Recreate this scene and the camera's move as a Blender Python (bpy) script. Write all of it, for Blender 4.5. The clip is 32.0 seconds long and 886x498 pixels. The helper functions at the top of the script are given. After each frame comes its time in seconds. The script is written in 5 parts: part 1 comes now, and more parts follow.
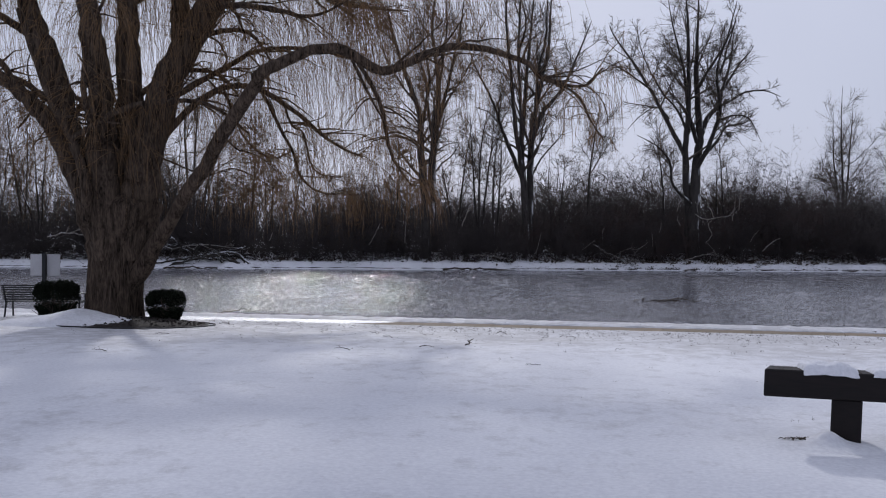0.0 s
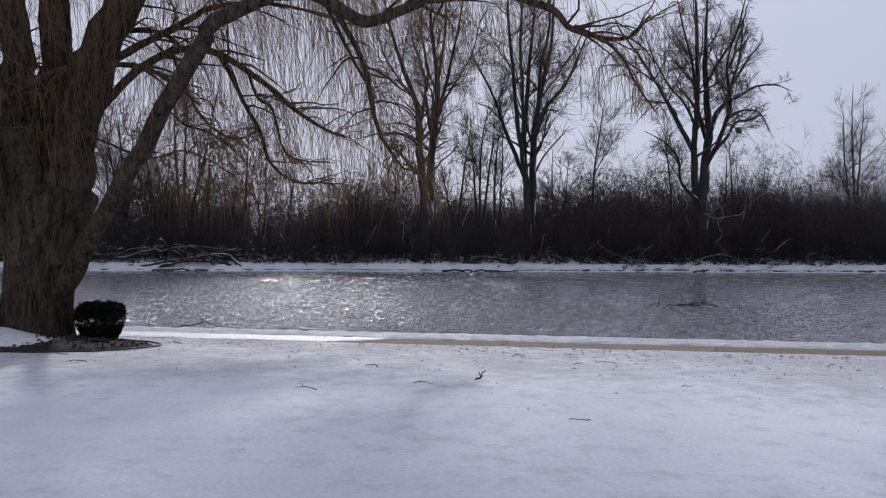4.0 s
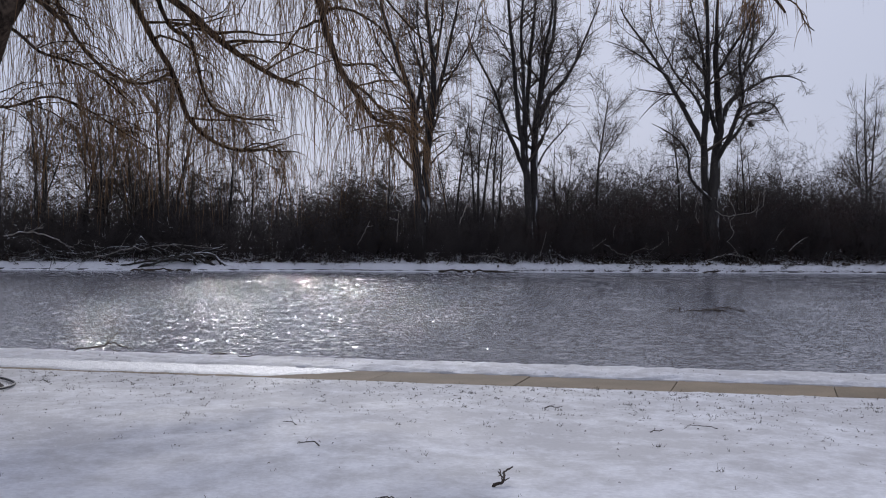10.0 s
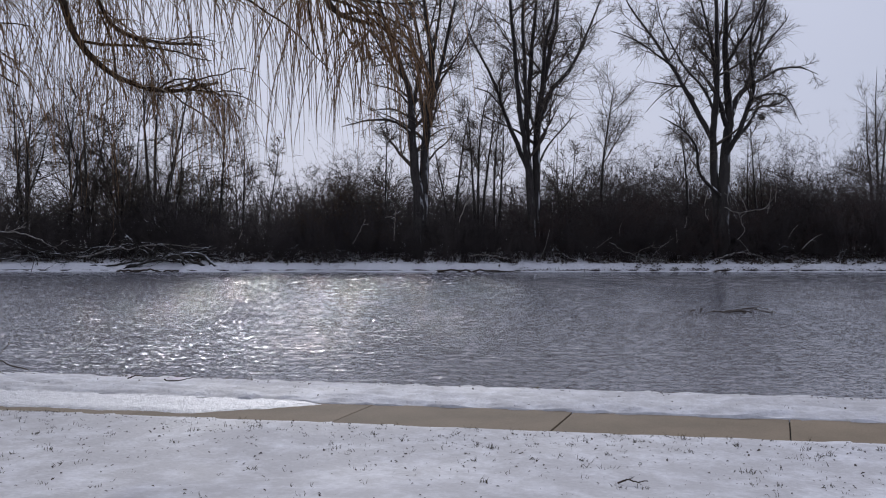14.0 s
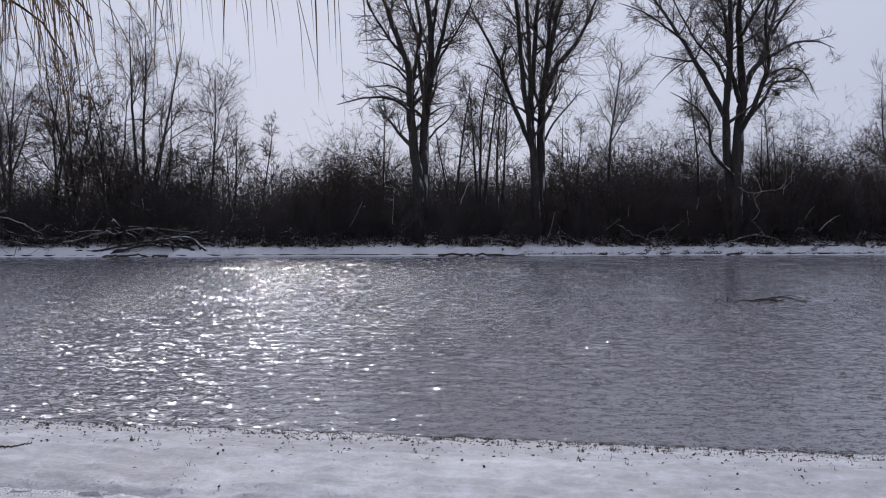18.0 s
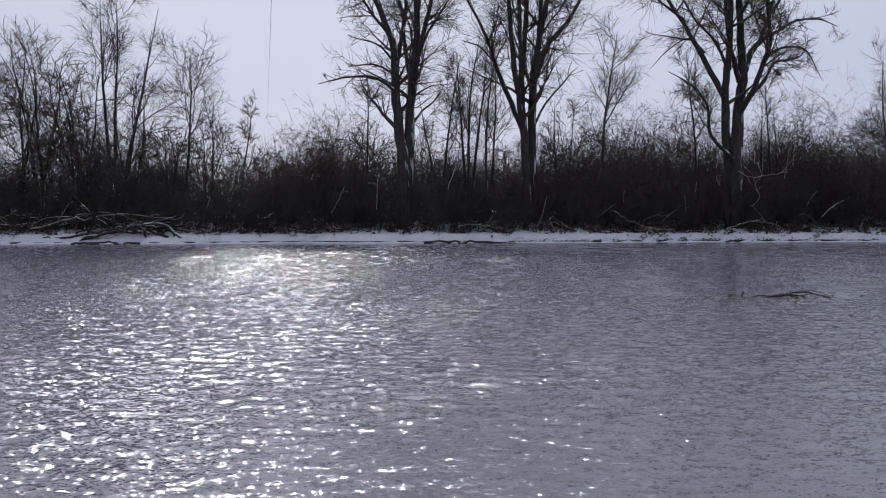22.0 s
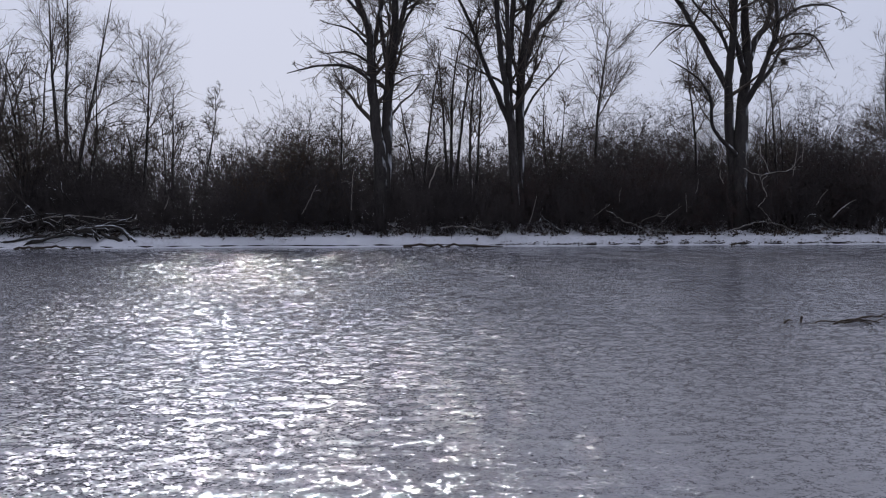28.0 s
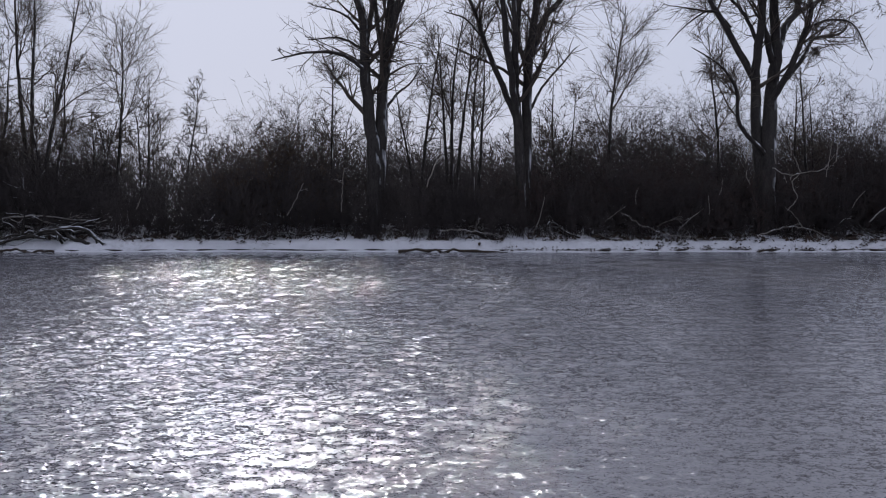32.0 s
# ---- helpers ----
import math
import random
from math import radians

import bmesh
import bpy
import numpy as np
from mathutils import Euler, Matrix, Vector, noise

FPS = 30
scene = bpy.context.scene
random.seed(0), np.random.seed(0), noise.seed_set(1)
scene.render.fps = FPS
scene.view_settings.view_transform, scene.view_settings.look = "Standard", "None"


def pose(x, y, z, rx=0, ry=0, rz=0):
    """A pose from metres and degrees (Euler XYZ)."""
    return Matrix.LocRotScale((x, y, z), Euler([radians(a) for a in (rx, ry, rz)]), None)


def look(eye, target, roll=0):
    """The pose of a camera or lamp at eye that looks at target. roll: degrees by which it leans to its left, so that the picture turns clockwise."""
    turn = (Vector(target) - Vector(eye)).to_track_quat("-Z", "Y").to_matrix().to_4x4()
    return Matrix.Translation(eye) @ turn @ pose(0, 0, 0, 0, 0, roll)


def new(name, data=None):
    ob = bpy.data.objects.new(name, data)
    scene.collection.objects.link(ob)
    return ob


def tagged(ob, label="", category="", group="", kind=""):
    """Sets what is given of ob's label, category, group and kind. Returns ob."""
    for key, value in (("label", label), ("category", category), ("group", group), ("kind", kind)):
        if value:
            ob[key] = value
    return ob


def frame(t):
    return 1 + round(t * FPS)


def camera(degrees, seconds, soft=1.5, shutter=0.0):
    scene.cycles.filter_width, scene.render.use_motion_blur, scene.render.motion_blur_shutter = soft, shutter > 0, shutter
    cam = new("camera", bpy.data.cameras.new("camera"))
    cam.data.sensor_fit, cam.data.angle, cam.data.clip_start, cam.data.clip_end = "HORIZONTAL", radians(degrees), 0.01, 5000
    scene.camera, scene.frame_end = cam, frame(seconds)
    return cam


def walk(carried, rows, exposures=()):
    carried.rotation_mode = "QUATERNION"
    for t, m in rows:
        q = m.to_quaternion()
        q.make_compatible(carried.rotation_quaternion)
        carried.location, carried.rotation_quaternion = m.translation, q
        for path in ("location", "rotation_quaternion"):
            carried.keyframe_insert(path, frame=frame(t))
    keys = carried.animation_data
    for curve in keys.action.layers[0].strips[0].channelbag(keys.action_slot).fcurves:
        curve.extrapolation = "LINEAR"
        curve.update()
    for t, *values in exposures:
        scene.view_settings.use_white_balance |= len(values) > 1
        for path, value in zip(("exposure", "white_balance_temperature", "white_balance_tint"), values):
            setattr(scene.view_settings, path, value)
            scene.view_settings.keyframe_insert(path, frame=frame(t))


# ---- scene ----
cam = camera(48.1, 32.0, soft=1.1)
PATH = [
    (0, pose(0.307, -5.701, 2.130, 89.247, -0.332, 0.248)),
    (0.5, pose(0.309, -5.136, 2.127, 89.247, -0.340, 0.249)),
    (1, pose(0.308, -4.544, 2.124, 89.239, -0.345, 0.244)),
    (1.5, pose(0.302, -3.973, 2.119, 89.245, -0.334, 0.241)),
    (2, pose(0.275, -3.377, 2.104, 89.251, -0.307, 0.246)),
    (2.5, pose(0.241, -2.847, 2.089, 89.278, -0.262, 0.219)),
    (3, pose(0.230, -2.283, 2.081, 89.289, -0.217, 0.185)),
    (3.5, pose(0.239, -1.808, 2.079, 89.298, -0.194, 0.192)),
    (5.5, pose(0.307, 0.317, 1.997, 89.326, -0.171, 0.208)),
    (6, pose(0.319, 0.826, 1.984, 89.336, -0.193, 0.203)),
    (6.5, pose(0.319, 1.294, 1.982, 89.337, -0.214, 0.202)),
    (7, pose(0.306, 1.763, 1.981, 89.347, -0.228, 0.177)),
    (7.5, pose(0.298, 2.215, 1.992, 89.344, -0.221, 0.146)),
    (8, pose(0.291, 2.650, 2.001, 89.317, -0.214, 0.113)),
    (8.5, pose(0.292, 3.089, 2.001, 89.318, -0.215, 0.089)),
    (9, pose(0.296, 3.575, 1.997, 89.313, -0.226, 0.059)),
    (9.5, pose(0.291, 4.060, 1.971, 89.297, -0.246, 0.046)),
    (10, pose(0.288, 4.561, 1.924, 89.293, -0.262, 0.019)),
    (10.5, pose(0.293, 5.039, 1.873, 89.297, -0.258, 0.023)),
    (11, pose(0.297, 5.601, 1.844, 89.298, -0.250, 0.023)),
    (11.5, pose(0.308, 6.097, 1.823, 89.302, -0.226, -0.001)),
    (12, pose(0.306, 6.621, 1.792, 89.300, -0.187, -0.012)),
    (12.5, pose(0.287, 7.131, 1.755, 89.308, -0.136, -0.036)),
    (13, pose(0.263, 7.671, 1.712, 89.311, -0.111, -0.038)),
    (13.5, pose(0.256, 8.211, 1.692, 89.328, -0.081, -0.055)),
    (14, pose(0.250, 8.780, 1.669, 89.346, -0.057, -0.065)),
    (14.5, pose(0.248, 9.304, 1.645, 89.356, -0.026, -0.066)),
    (16.5, pose(0.257, 11.482, 1.614, 88.974, 0.062, 0.026)),
    (17, pose(0.273, 12.026, 1.617, 88.749, 0.085, 0.024)),
    (17.5, pose(0.299, 12.541, 1.627, 88.548, 0.106, 0.026)),
    (18, pose(0.328, 13.079, 1.640, 88.362, 0.137, 0.019)),
    (18.5, pose(0.356, 13.580, 1.642, 88.182, 0.172, 0.004)),
    (19, pose(0.390, 14.148, 1.645, 87.977, 0.220, -0.004)),
    (19.5, pose(0.421, 14.673, 1.642, 87.869, 0.236, -0.040)),
    (20, pose(0.439, 15.230, 1.661, 87.774, 0.235, -0.128)),
    (20.5, pose(0.477, 15.749, 1.682, 87.691, 0.224, -0.203)),
    (21, pose(0.516, 16.300, 1.695, 87.607, 0.209, -0.326)),
    (21.5, pose(0.547, 16.850, 1.701, 87.558, 0.176, -0.452)),
    (22, pose(0.554, 17.439, 1.698, 87.486, 0.126, -0.622)),
    (22.5, pose(0.557, 17.990, 1.689, 87.449, 0.096, -0.784)),
    (23, pose(0.549, 18.544, 1.685, 87.462, 0.080, -0.921)),
    (23.5, pose(0.533, 19.115, 1.685, 87.482, 0.078, -1.058)),
    (24, pose(0.510, 19.693, 1.693, 87.470, 0.079, -1.151)),
    (24.5, pose(0.490, 20.251, 1.706, 87.465, 0.090, -1.242)),
    (25, pose(0.484, 20.832, 1.727, 87.443, 0.105, -1.338)),
    (25.5, pose(0.491, 21.423, 1.755, 87.439, 0.117, -1.405)),
    (27.5, pose(0.451, 24.246, 1.846, 87.398, 0.194, -1.760)),
    (28, pose(0.448, 25.024, 1.869, 87.381, 0.214, -1.853)),
    (28.5, pose(0.454, 25.874, 1.890, 87.410, 0.245, -1.920)),
    (29, pose(0.478, 26.797, 1.910, 87.409, 0.260, -1.954)),
    (29.5, pose(0.519, 27.740, 1.931, 87.417, 0.258, -1.973)),
    (30, pose(0.569, 28.732, 1.957, 87.405, 0.220, -1.987)),
    (30.5, pose(0.650, 29.701, 1.996, 87.359, 0.148, -1.942)),
    (31, pose(0.775, 30.586, 2.050, 87.323, 0.049, -1.870)),
    (31.5, pose(0.859, 31.547, 2.109, 87.271, -0.033, -1.784)),
    (32, pose(0.932, 32.537, 2.170, 87.214, -0.099, -1.726)),
]
walk(cam, PATH, ((0, 0.03), (6, -0.01), (13, 0.0), (17, 0.0), (22, 0.04), (28, 0.05), (32, 0.02)))

# ---- world and light ----
SUN_AZ, SUN_EL = radians(-6.4), radians(28.0)       # azimuth from straight ahead (+y), to the right positive
world = bpy.data.worlds.new("winter_sky")
scene.world = world
world.use_nodes = True
wn, wl = world.node_tree.nodes, world.node_tree.links
sky = wn.new("ShaderNodeTexSky")
sky.sky_type, sky.sun_disc = "NISHITA", False
sky.sun_elevation, sky.sun_rotation = SUN_EL, SUN_AZ
sky.air_density, sky.dust_density, sky.ozone_density = 1.0, 1.5, 1.5
veil = wn.new("ShaderNodeTexNoise")                  # thin, even cloud over the whole sky
veil.inputs["Scale"].default_value, veil.inputs["Detail"].default_value = 1.6, 4.0
ramp = wn.new("ShaderNodeValToRGB")
ramp.color_ramp.elements[0].position, ramp.color_ramp.elements[1].position = 0.3, 0.75
ramp.color_ramp.elements[0].color = (4.35, 4.72, 6.1, 1)
ramp.color_ramp.elements[1].color = (5.1, 5.45, 6.9, 1)
# the cloud is brighter and whiter round the veiled sun
sun_dir = Vector((math.sin(SUN_AZ) * math.cos(SUN_EL), math.cos(SUN_AZ) * math.cos(SUN_EL), math.sin(SUN_EL)))
place, toward, near_sun, halo = wn.new("ShaderNodeTexCoord"), wn.new("ShaderNodeVectorMath"), wn.new("ShaderNodeMapRange"), wn.new("ShaderNodeMix")
toward.operation = "DOT_PRODUCT"
toward.inputs[1].default_value = sun_dir
near_sun.interpolation_type = "SMOOTHSTEP"
near_sun.inputs["From Min"].default_value, near_sun.inputs["From Max"].default_value = 0.68, 1.0
halo.data_type, halo.blend_type = "RGBA", "MULTIPLY"
halo.inputs[7].default_value = (1.20, 1.185, 1.16, 1)
wl.new(place.outputs["Generated"], toward.inputs[0])
wl.new(toward.outputs["Value"], near_sun.inputs[0])
wl.new(near_sun.outputs[0], halo.inputs[0])
wl.new(veil.outputs["Fac"], ramp.inputs[0])
wl.new(ramp.outputs[0], halo.inputs[6])
both = wn.new("ShaderNodeMix")
both.data_type = "RGBA"
both.inputs[0].default_value = 0.96
wl.new(sky.outputs[0], both.inputs[6])
wl.new(halo.outputs[2], both.inputs[7])
wl.new(both.outputs[2], wn["Background"].inputs[0])
wn["Background"].inputs[1].default_value = 0.10

sun_data = bpy.data.lights.new("sun", "SUN")
sun_data.energy, sun_data.angle, sun_data.color = 1.5, radians(2.6), (0.985, 0.975, 1.0)
sun = new("sun", sun_data)
sun.matrix_world = look(sun_dir * 200, (0, 0, 0))


# ---- materials ----
def material(name, dark, light, scale=8.0, rough=0.8, bump=0.2, fine=60.0, stretch=(1, 1, 1), metal=0.0, height=0.02,
             spec=0.3, where="Object", vary=0.0):
    """Two noises, a broad one and a fine one, between two colours, with relief."""
    m = bpy.data.materials.new(name)
    m.use_nodes = True
    n, l = m.node_tree.nodes, m.node_tree.links
    bsdf = n["Principled BSDF"]
    coord, mapping = n.new("ShaderNodeTexCoord"), n.new("ShaderNodeMapping")
    mapping.inputs["Scale"].default_value = stretch
    l.new(coord.outputs[where], mapping.inputs[0])
    broad, grain = n.new("ShaderNodeTexNoise"), n.new("ShaderNodeTexNoise")
    for tex, s, d in ((broad, scale, 4), (grain, fine, 6)):
        tex.inputs["Scale"].default_value, tex.inputs["Detail"].default_value = s, d
        l.new(mapping.outputs[0], tex.inputs["Vector"])
    add = n.new("ShaderNodeMath")
    add.operation = "MULTIPLY_ADD"
    add.inputs[1].default_value = 0.5
    half = n.new("ShaderNodeMath")
    half.operation = "MULTIPLY"
    half.inputs[1].default_value = 0.5
    l.new(grain.outputs["Fac"], half.inputs[0])
    l.new(broad.outputs["Fac"], add.inputs[0])
    l.new(half.outputs[0], add.inputs[2])
    cr = n.new("ShaderNodeValToRGB")
    cr.color_ramp.elements[0].position, cr.color_ramp.elements[1].position = 0.36, 0.64
    cr.color_ramp.elements[0].color, cr.color_ramp.elements[1].color = (*dark, 1), (*light, 1)
    l.new(add.outputs[0], cr.inputs[0])
    out = cr.outputs[0]
    if vary:
        info, hsv, mr = n.new("ShaderNodeObjectInfo"), n.new("ShaderNodeHueSaturation"), n.new("ShaderNodeMapRange")
        mr.inputs["To Min"].default_value, mr.inputs["To Max"].default_value = 1 - vary, 1 + vary
        l.new(info.outputs["Random"], mr.inputs[0])
        l.new(mr.outputs[0], hsv.inputs["Value"])
        l.new(out, hsv.inputs["Color"])
        out = hsv.outputs[0]
    l.new(out, bsdf.inputs["Base Color"])
    b = n.new("ShaderNodeBump")
    b.inputs["Strength"].default_value, b.inputs["Distance"].default_value = bump, height
    l.new(add.outputs[0], b.inputs["Height"])
    l.new(b.outputs[0], bsdf.inputs["Normal"])
    bsdf.inputs["Roughness"].default_value, bsdf.inputs["Metallic"].default_value = rough, metal
    bsdf.inputs["Specular IOR Level"].default_value = spec
    return m


def snow_on_top(m, low=0.35, high=0.75, amount=0.55, scale=3.0, wind=(0, 0, 1), streak=1.0):
    """Lays patchy snow on the faces of a material that look up, or into the wind that drove it."""
    n, l = m.node_tree.nodes, m.node_tree.links
    bsdf = n["Principled BSDF"]
    base = bsdf.inputs["Base Color"].links[0].from_socket
    geo, sep, mr = n.new("ShaderNodeNewGeometry"), n.new("ShaderNodeVectorMath"), n.new("ShaderNodeMapRange")
    sep.operation = "DOT_PRODUCT"
    sep.inputs[1].default_value = Vector(wind).normalized()
    l.new(geo.outputs["Normal"], sep.inputs[0])
    l.new(sep.outputs["Value"], mr.inputs[0])
    mr.inputs["From Min"].default_value, mr.inputs["From Max"].default_value = low, high
    tex, cut, mul, mix = n.new("ShaderNodeTexNoise"), n.new("ShaderNodeMapRange"), n.new("ShaderNodeMath"), n.new("ShaderNodeMix")
    tex.inputs["Scale"].default_value = scale
    along = n.new("ShaderNodeMapping")
    along.inputs["Scale"].default_value = (1, 1, streak)
    l.new(geo.outputs["Position"], along.inputs[0])
    l.new(along.outputs[0], tex.inputs["Vector"])
    cut.inputs["From Min"].default_value, cut.inputs["From Max"].default_value = 1 - amount - 0.08, 1 - amount + 0.08
    l.new(tex.outputs["Fac"], cut.inputs[0])
    mul.operation = "MULTIPLY"
    l.new(mr.outputs[0], mul.inputs[0])
    l.new(cut.outputs[0], mul.inputs[1])
    mix.data_type = "RGBA"
    mix.inputs[7].default_value = (0.8, 0.82, 0.86, 1)
    l.new(mul.outputs[0], mix.inputs[0])
    l.new(base, mix.inputs[6])
    l.new(mix.outputs[2], bsdf.inputs["Base Color"])
    return m


def snow_material():
    """Thin old snow: soft relief, icy glazed patches, and grey thaw patches where the turf nearly shows."""
    m = material("snow", (0.565, 0.565, 0.605), (0.805, 0.805, 0.83), 0.4, 0.7, 0.4, 24.0, height=0.04, spec=0.3)
    n, l = m.node_tree.nodes, m.node_tree.links
    bsdf = n["Principled BSDF"]
    base = bsdf.inputs["Base Color"].links[0].from_socket
    shades = base.node.color_ramp.elements                # soft shades, little grain
    shades[0].position, shades[1].position = 0.27, 0.70
    geo = n.new("ShaderNodeNewGeometry")
    spots, patch, mul, thaw, mix = n.new("ShaderNodeTexNoise"), n.new("ShaderNodeTexNoise"), n.new("ShaderNodeMath"), n.new("ShaderNodeMapRange"), n.new("ShaderNodeMix")
    spots.inputs["Scale"].default_value, spots.inputs["Detail"].default_value, spots.inputs["Roughness"].default_value = 2.6, 9.0, 0.72
    patch.inputs["Scale"].default_value, patch.inputs["Detail"].default_value = 0.22, 3.0
    stretch = n.new("ShaderNodeMapping")
    stretch.inputs["Scale"].default_value = (1.2, 0.9, 1)
    l.new(geo.outputs["Position"], stretch.inputs[0])
    l.new(stretch.outputs[0], spots.inputs["Vector"])
    l.new(geo.outputs["Position"], patch.inputs["Vector"])
    mul.operation = "MULTIPLY_ADD"
    mul.inputs[1].default_value = 0.55
    l.new(patch.outputs["Fac"], mul.inputs[0])
    l.new(spots.outputs["Fac"], mul.inputs[2])
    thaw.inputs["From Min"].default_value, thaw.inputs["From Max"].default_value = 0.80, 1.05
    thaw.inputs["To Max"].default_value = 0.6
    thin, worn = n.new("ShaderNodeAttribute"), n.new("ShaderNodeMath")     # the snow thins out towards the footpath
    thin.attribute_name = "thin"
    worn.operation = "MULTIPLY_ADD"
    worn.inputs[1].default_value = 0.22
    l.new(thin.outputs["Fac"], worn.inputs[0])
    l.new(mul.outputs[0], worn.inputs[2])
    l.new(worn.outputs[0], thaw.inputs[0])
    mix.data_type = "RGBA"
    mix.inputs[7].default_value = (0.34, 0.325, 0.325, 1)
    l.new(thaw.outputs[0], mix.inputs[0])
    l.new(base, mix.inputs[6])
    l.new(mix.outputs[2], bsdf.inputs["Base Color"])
    gloss, gr = n.new("ShaderNodeTexNoise"), n.new("ShaderNodeMapRange")
    gloss.inputs["Scale"].default_value, gloss.inputs["Detail"].default_value = 0.7, 3.0
    l.new(geo.outputs["Position"], gloss.inputs["Vector"])
    gr.inputs["From Min"].default_value, gr.inputs["From Max"].default_value = 0.4, 0.65
    gr.inputs["To Min"].default_value, gr.inputs["To Max"].default_value = 0.85, 0.68
    l.new(gloss.outputs["Fac"], gr.inputs[0])
    l.new(gr.outputs[0], bsdf.inputs["Roughness"])
    return m


def water_material():
    """Brownish river water: the mesh carries the waves, a fine tilt of the surface the wind ripples on them."""
    m = bpy.data.materials.new("river_water")
    m.use_nodes = True
    n, l = m.node_tree.nodes, m.node_tree.links
    bsdf = n["Principled BSDF"]
    bsdf.inputs["Base Color"].default_value = (0.184, 0.180, 0.196, 1)
    bsdf.inputs["IOR"].default_value = 1.42
    geo = n.new("ShaderNodeNewGeometry")
    gust, dull = n.new("ShaderNodeAttribute"), n.new("ShaderNodeAttribute")
    gust.attribute_name, dull.attribute_name = "gust", "dull"
    tilt = None
    for scale, size, amount in ((2.6, (1.0, 1.4, 1), (0.52, 0.30, 0)), (8.5, (1.0, 1.2, 1), (1.35, 0.74, 0)), (28.0, (1.0, 1.2, 1), (1.15, 0.6, 0))):
        mp, tx, off, mul = n.new("ShaderNodeMapping"), n.new("ShaderNodeTexNoise"), n.new("ShaderNodeVectorMath"), n.new("ShaderNodeVectorMath")
        mp.inputs["Scale"].default_value = size
        mp.inputs["Rotation"].default_value = (0, 0, radians(6))
        tx.inputs["Scale"].default_value, tx.inputs["Detail"].default_value = scale, 3.0
        tx.inputs["Distortion"].default_value = 1.0
        l.new(geo.outputs["Position"], mp.inputs[0])
        l.new(mp.outputs[0], tx.inputs["Vector"])
        off.operation, mul.operation = "SUBTRACT", "MULTIPLY"
        off.inputs[1].default_value = (0.5, 0.5, 0.5)
        mul.inputs[1].default_value = amount
        l.new(tx.outputs["Color"], off.inputs[0])
        l.new(off.outputs[0], mul.inputs[0])
        if tilt is None:
            tilt = mul.outputs[0]
        else:
            add = n.new("ShaderNodeVectorMath")
            l.new(tilt, add.inputs[0])
            l.new(mul.outputs[0], add.inputs[1])
            tilt = add.outputs[0]
    by_gust, lean, unit_n = n.new("ShaderNodeVectorMath"), n.new("ShaderNodeVectorMath"), n.new("ShaderNodeVectorMath")
    by_gust.operation, unit_n.operation = "MULTIPLY", "NORMALIZE"
    along, ways = n.new("ShaderNodeAttribute"), n.new("ShaderNodeCombineXYZ")     # in the lee only long-crested ripples run on
    along.attribute_name = "along"
    l.new(gust.outputs["Fac"], ways.inputs[0])
    l.new(along.outputs["Fac"], ways.inputs[1])
    l.new(tilt, by_gust.inputs[0])
    l.new(ways.outputs[0], by_gust.inputs[1])
    l.new(geo.outputs["Normal"], lean.inputs[0])
    l.new(by_gust.outputs[0], lean.inputs[1])
    l.new(lean.outputs[0], unit_n.inputs[0])
    l.new(unit_n.outputs[0], bsdf.inputs["Normal"])
    rough = n.new("ShaderNodeMapRange")                # the quiet water is dulled by ripples too fine to see
    rough.inputs["To Min"].default_value, rough.inputs["To Max"].default_value = 0.08, 0.13
    l.new(dull.outputs["Fac"], rough.inputs[0])
    l.new(rough.outputs[0], bsdf.inputs["Roughness"])
    return m


SNOW = snow_material()
WATER = water_material()
CONCRETE = material("concrete", (0.155, 0.118, 0.078), (0.235, 0.180, 0.122), 1.6, 0.85, 0.25, 90.0, height=0.004, vary=0.10)
SLUSH = material("wet_ice_crust", (0.42, 0.42, 0.45), (0.66, 0.66, 0.69), 14.0, 0.42, 1.0, 60.0, height=0.03, spec=0.35)
WILLOW_BARK = material("willow_bark", (0.012, 0.009, 0.007), (0.112, 0.083, 0.063), 8.0, 0.95, 1.0, 30.0, (1, 1, 0.18), height=0.09, spec=0.1)
WILLOW_TWIG = material("willow_twig", (0.095, 0.052, 0.022), (0.21, 0.118, 0.048), 2.0, 0.6, 0.1, 30.0)
BARK = snow_on_top(material("grey_bark", (0.022, 0.019, 0.018), (0.06, 0.053, 0.048), 3.0, 0.9, 0.6, 20.0, (1, 1, 0.3), height=0.03), 0.76, 0.96, 0.38, 2.2, (0.75, -0.55, 0.45), 0.3)
TWIG = material("bare_twig", (0.05, 0.04, 0.034), (0.10, 0.08, 0.066), 1.0, 0.8, 0.1, 20.0)
BRUSH = material("brushwood", (0.032, 0.027, 0.027), (0.076, 0.063, 0.060), 0.35, 0.85, 0.1, 6.0)
REDBRUSH = material("red_brushwood", (0.032, 0.022, 0.021), (0.078, 0.052, 0.046), 0.35, 0.85, 0.1, 6.0)
WILLOWBRUSH = material("tawny_brushwood", (0.05, 0.034, 0.024), (0.11, 0.072, 0.045), 0.35, 0.85, 0.1, 6.0)
DEADWOOD = snow_on_top(material("dead_wood", (0.018, 0.016, 0.014), (0.05, 0.043, 0.037), 4.0, 0.9, 0.5, 30.0, (1, 1, 1), height=0.01), 0.55, 0.8, 0.5, 1.2)
PALEWOOD = snow_on_top(material("pale_dead_wood", (0.16, 0.145, 0.13), (0.34, 0.31, 0.28), 4.0, 0.9, 0.4, 30.0, height=0.01), 0.3, 0.7, 0.42, 2.0)
STICK = material("dark_stick", (0.03, 0.023, 0.018), (0.075, 0.055, 0.04), 8.0, 0.85, 0.3, 60.0, height=0.004)
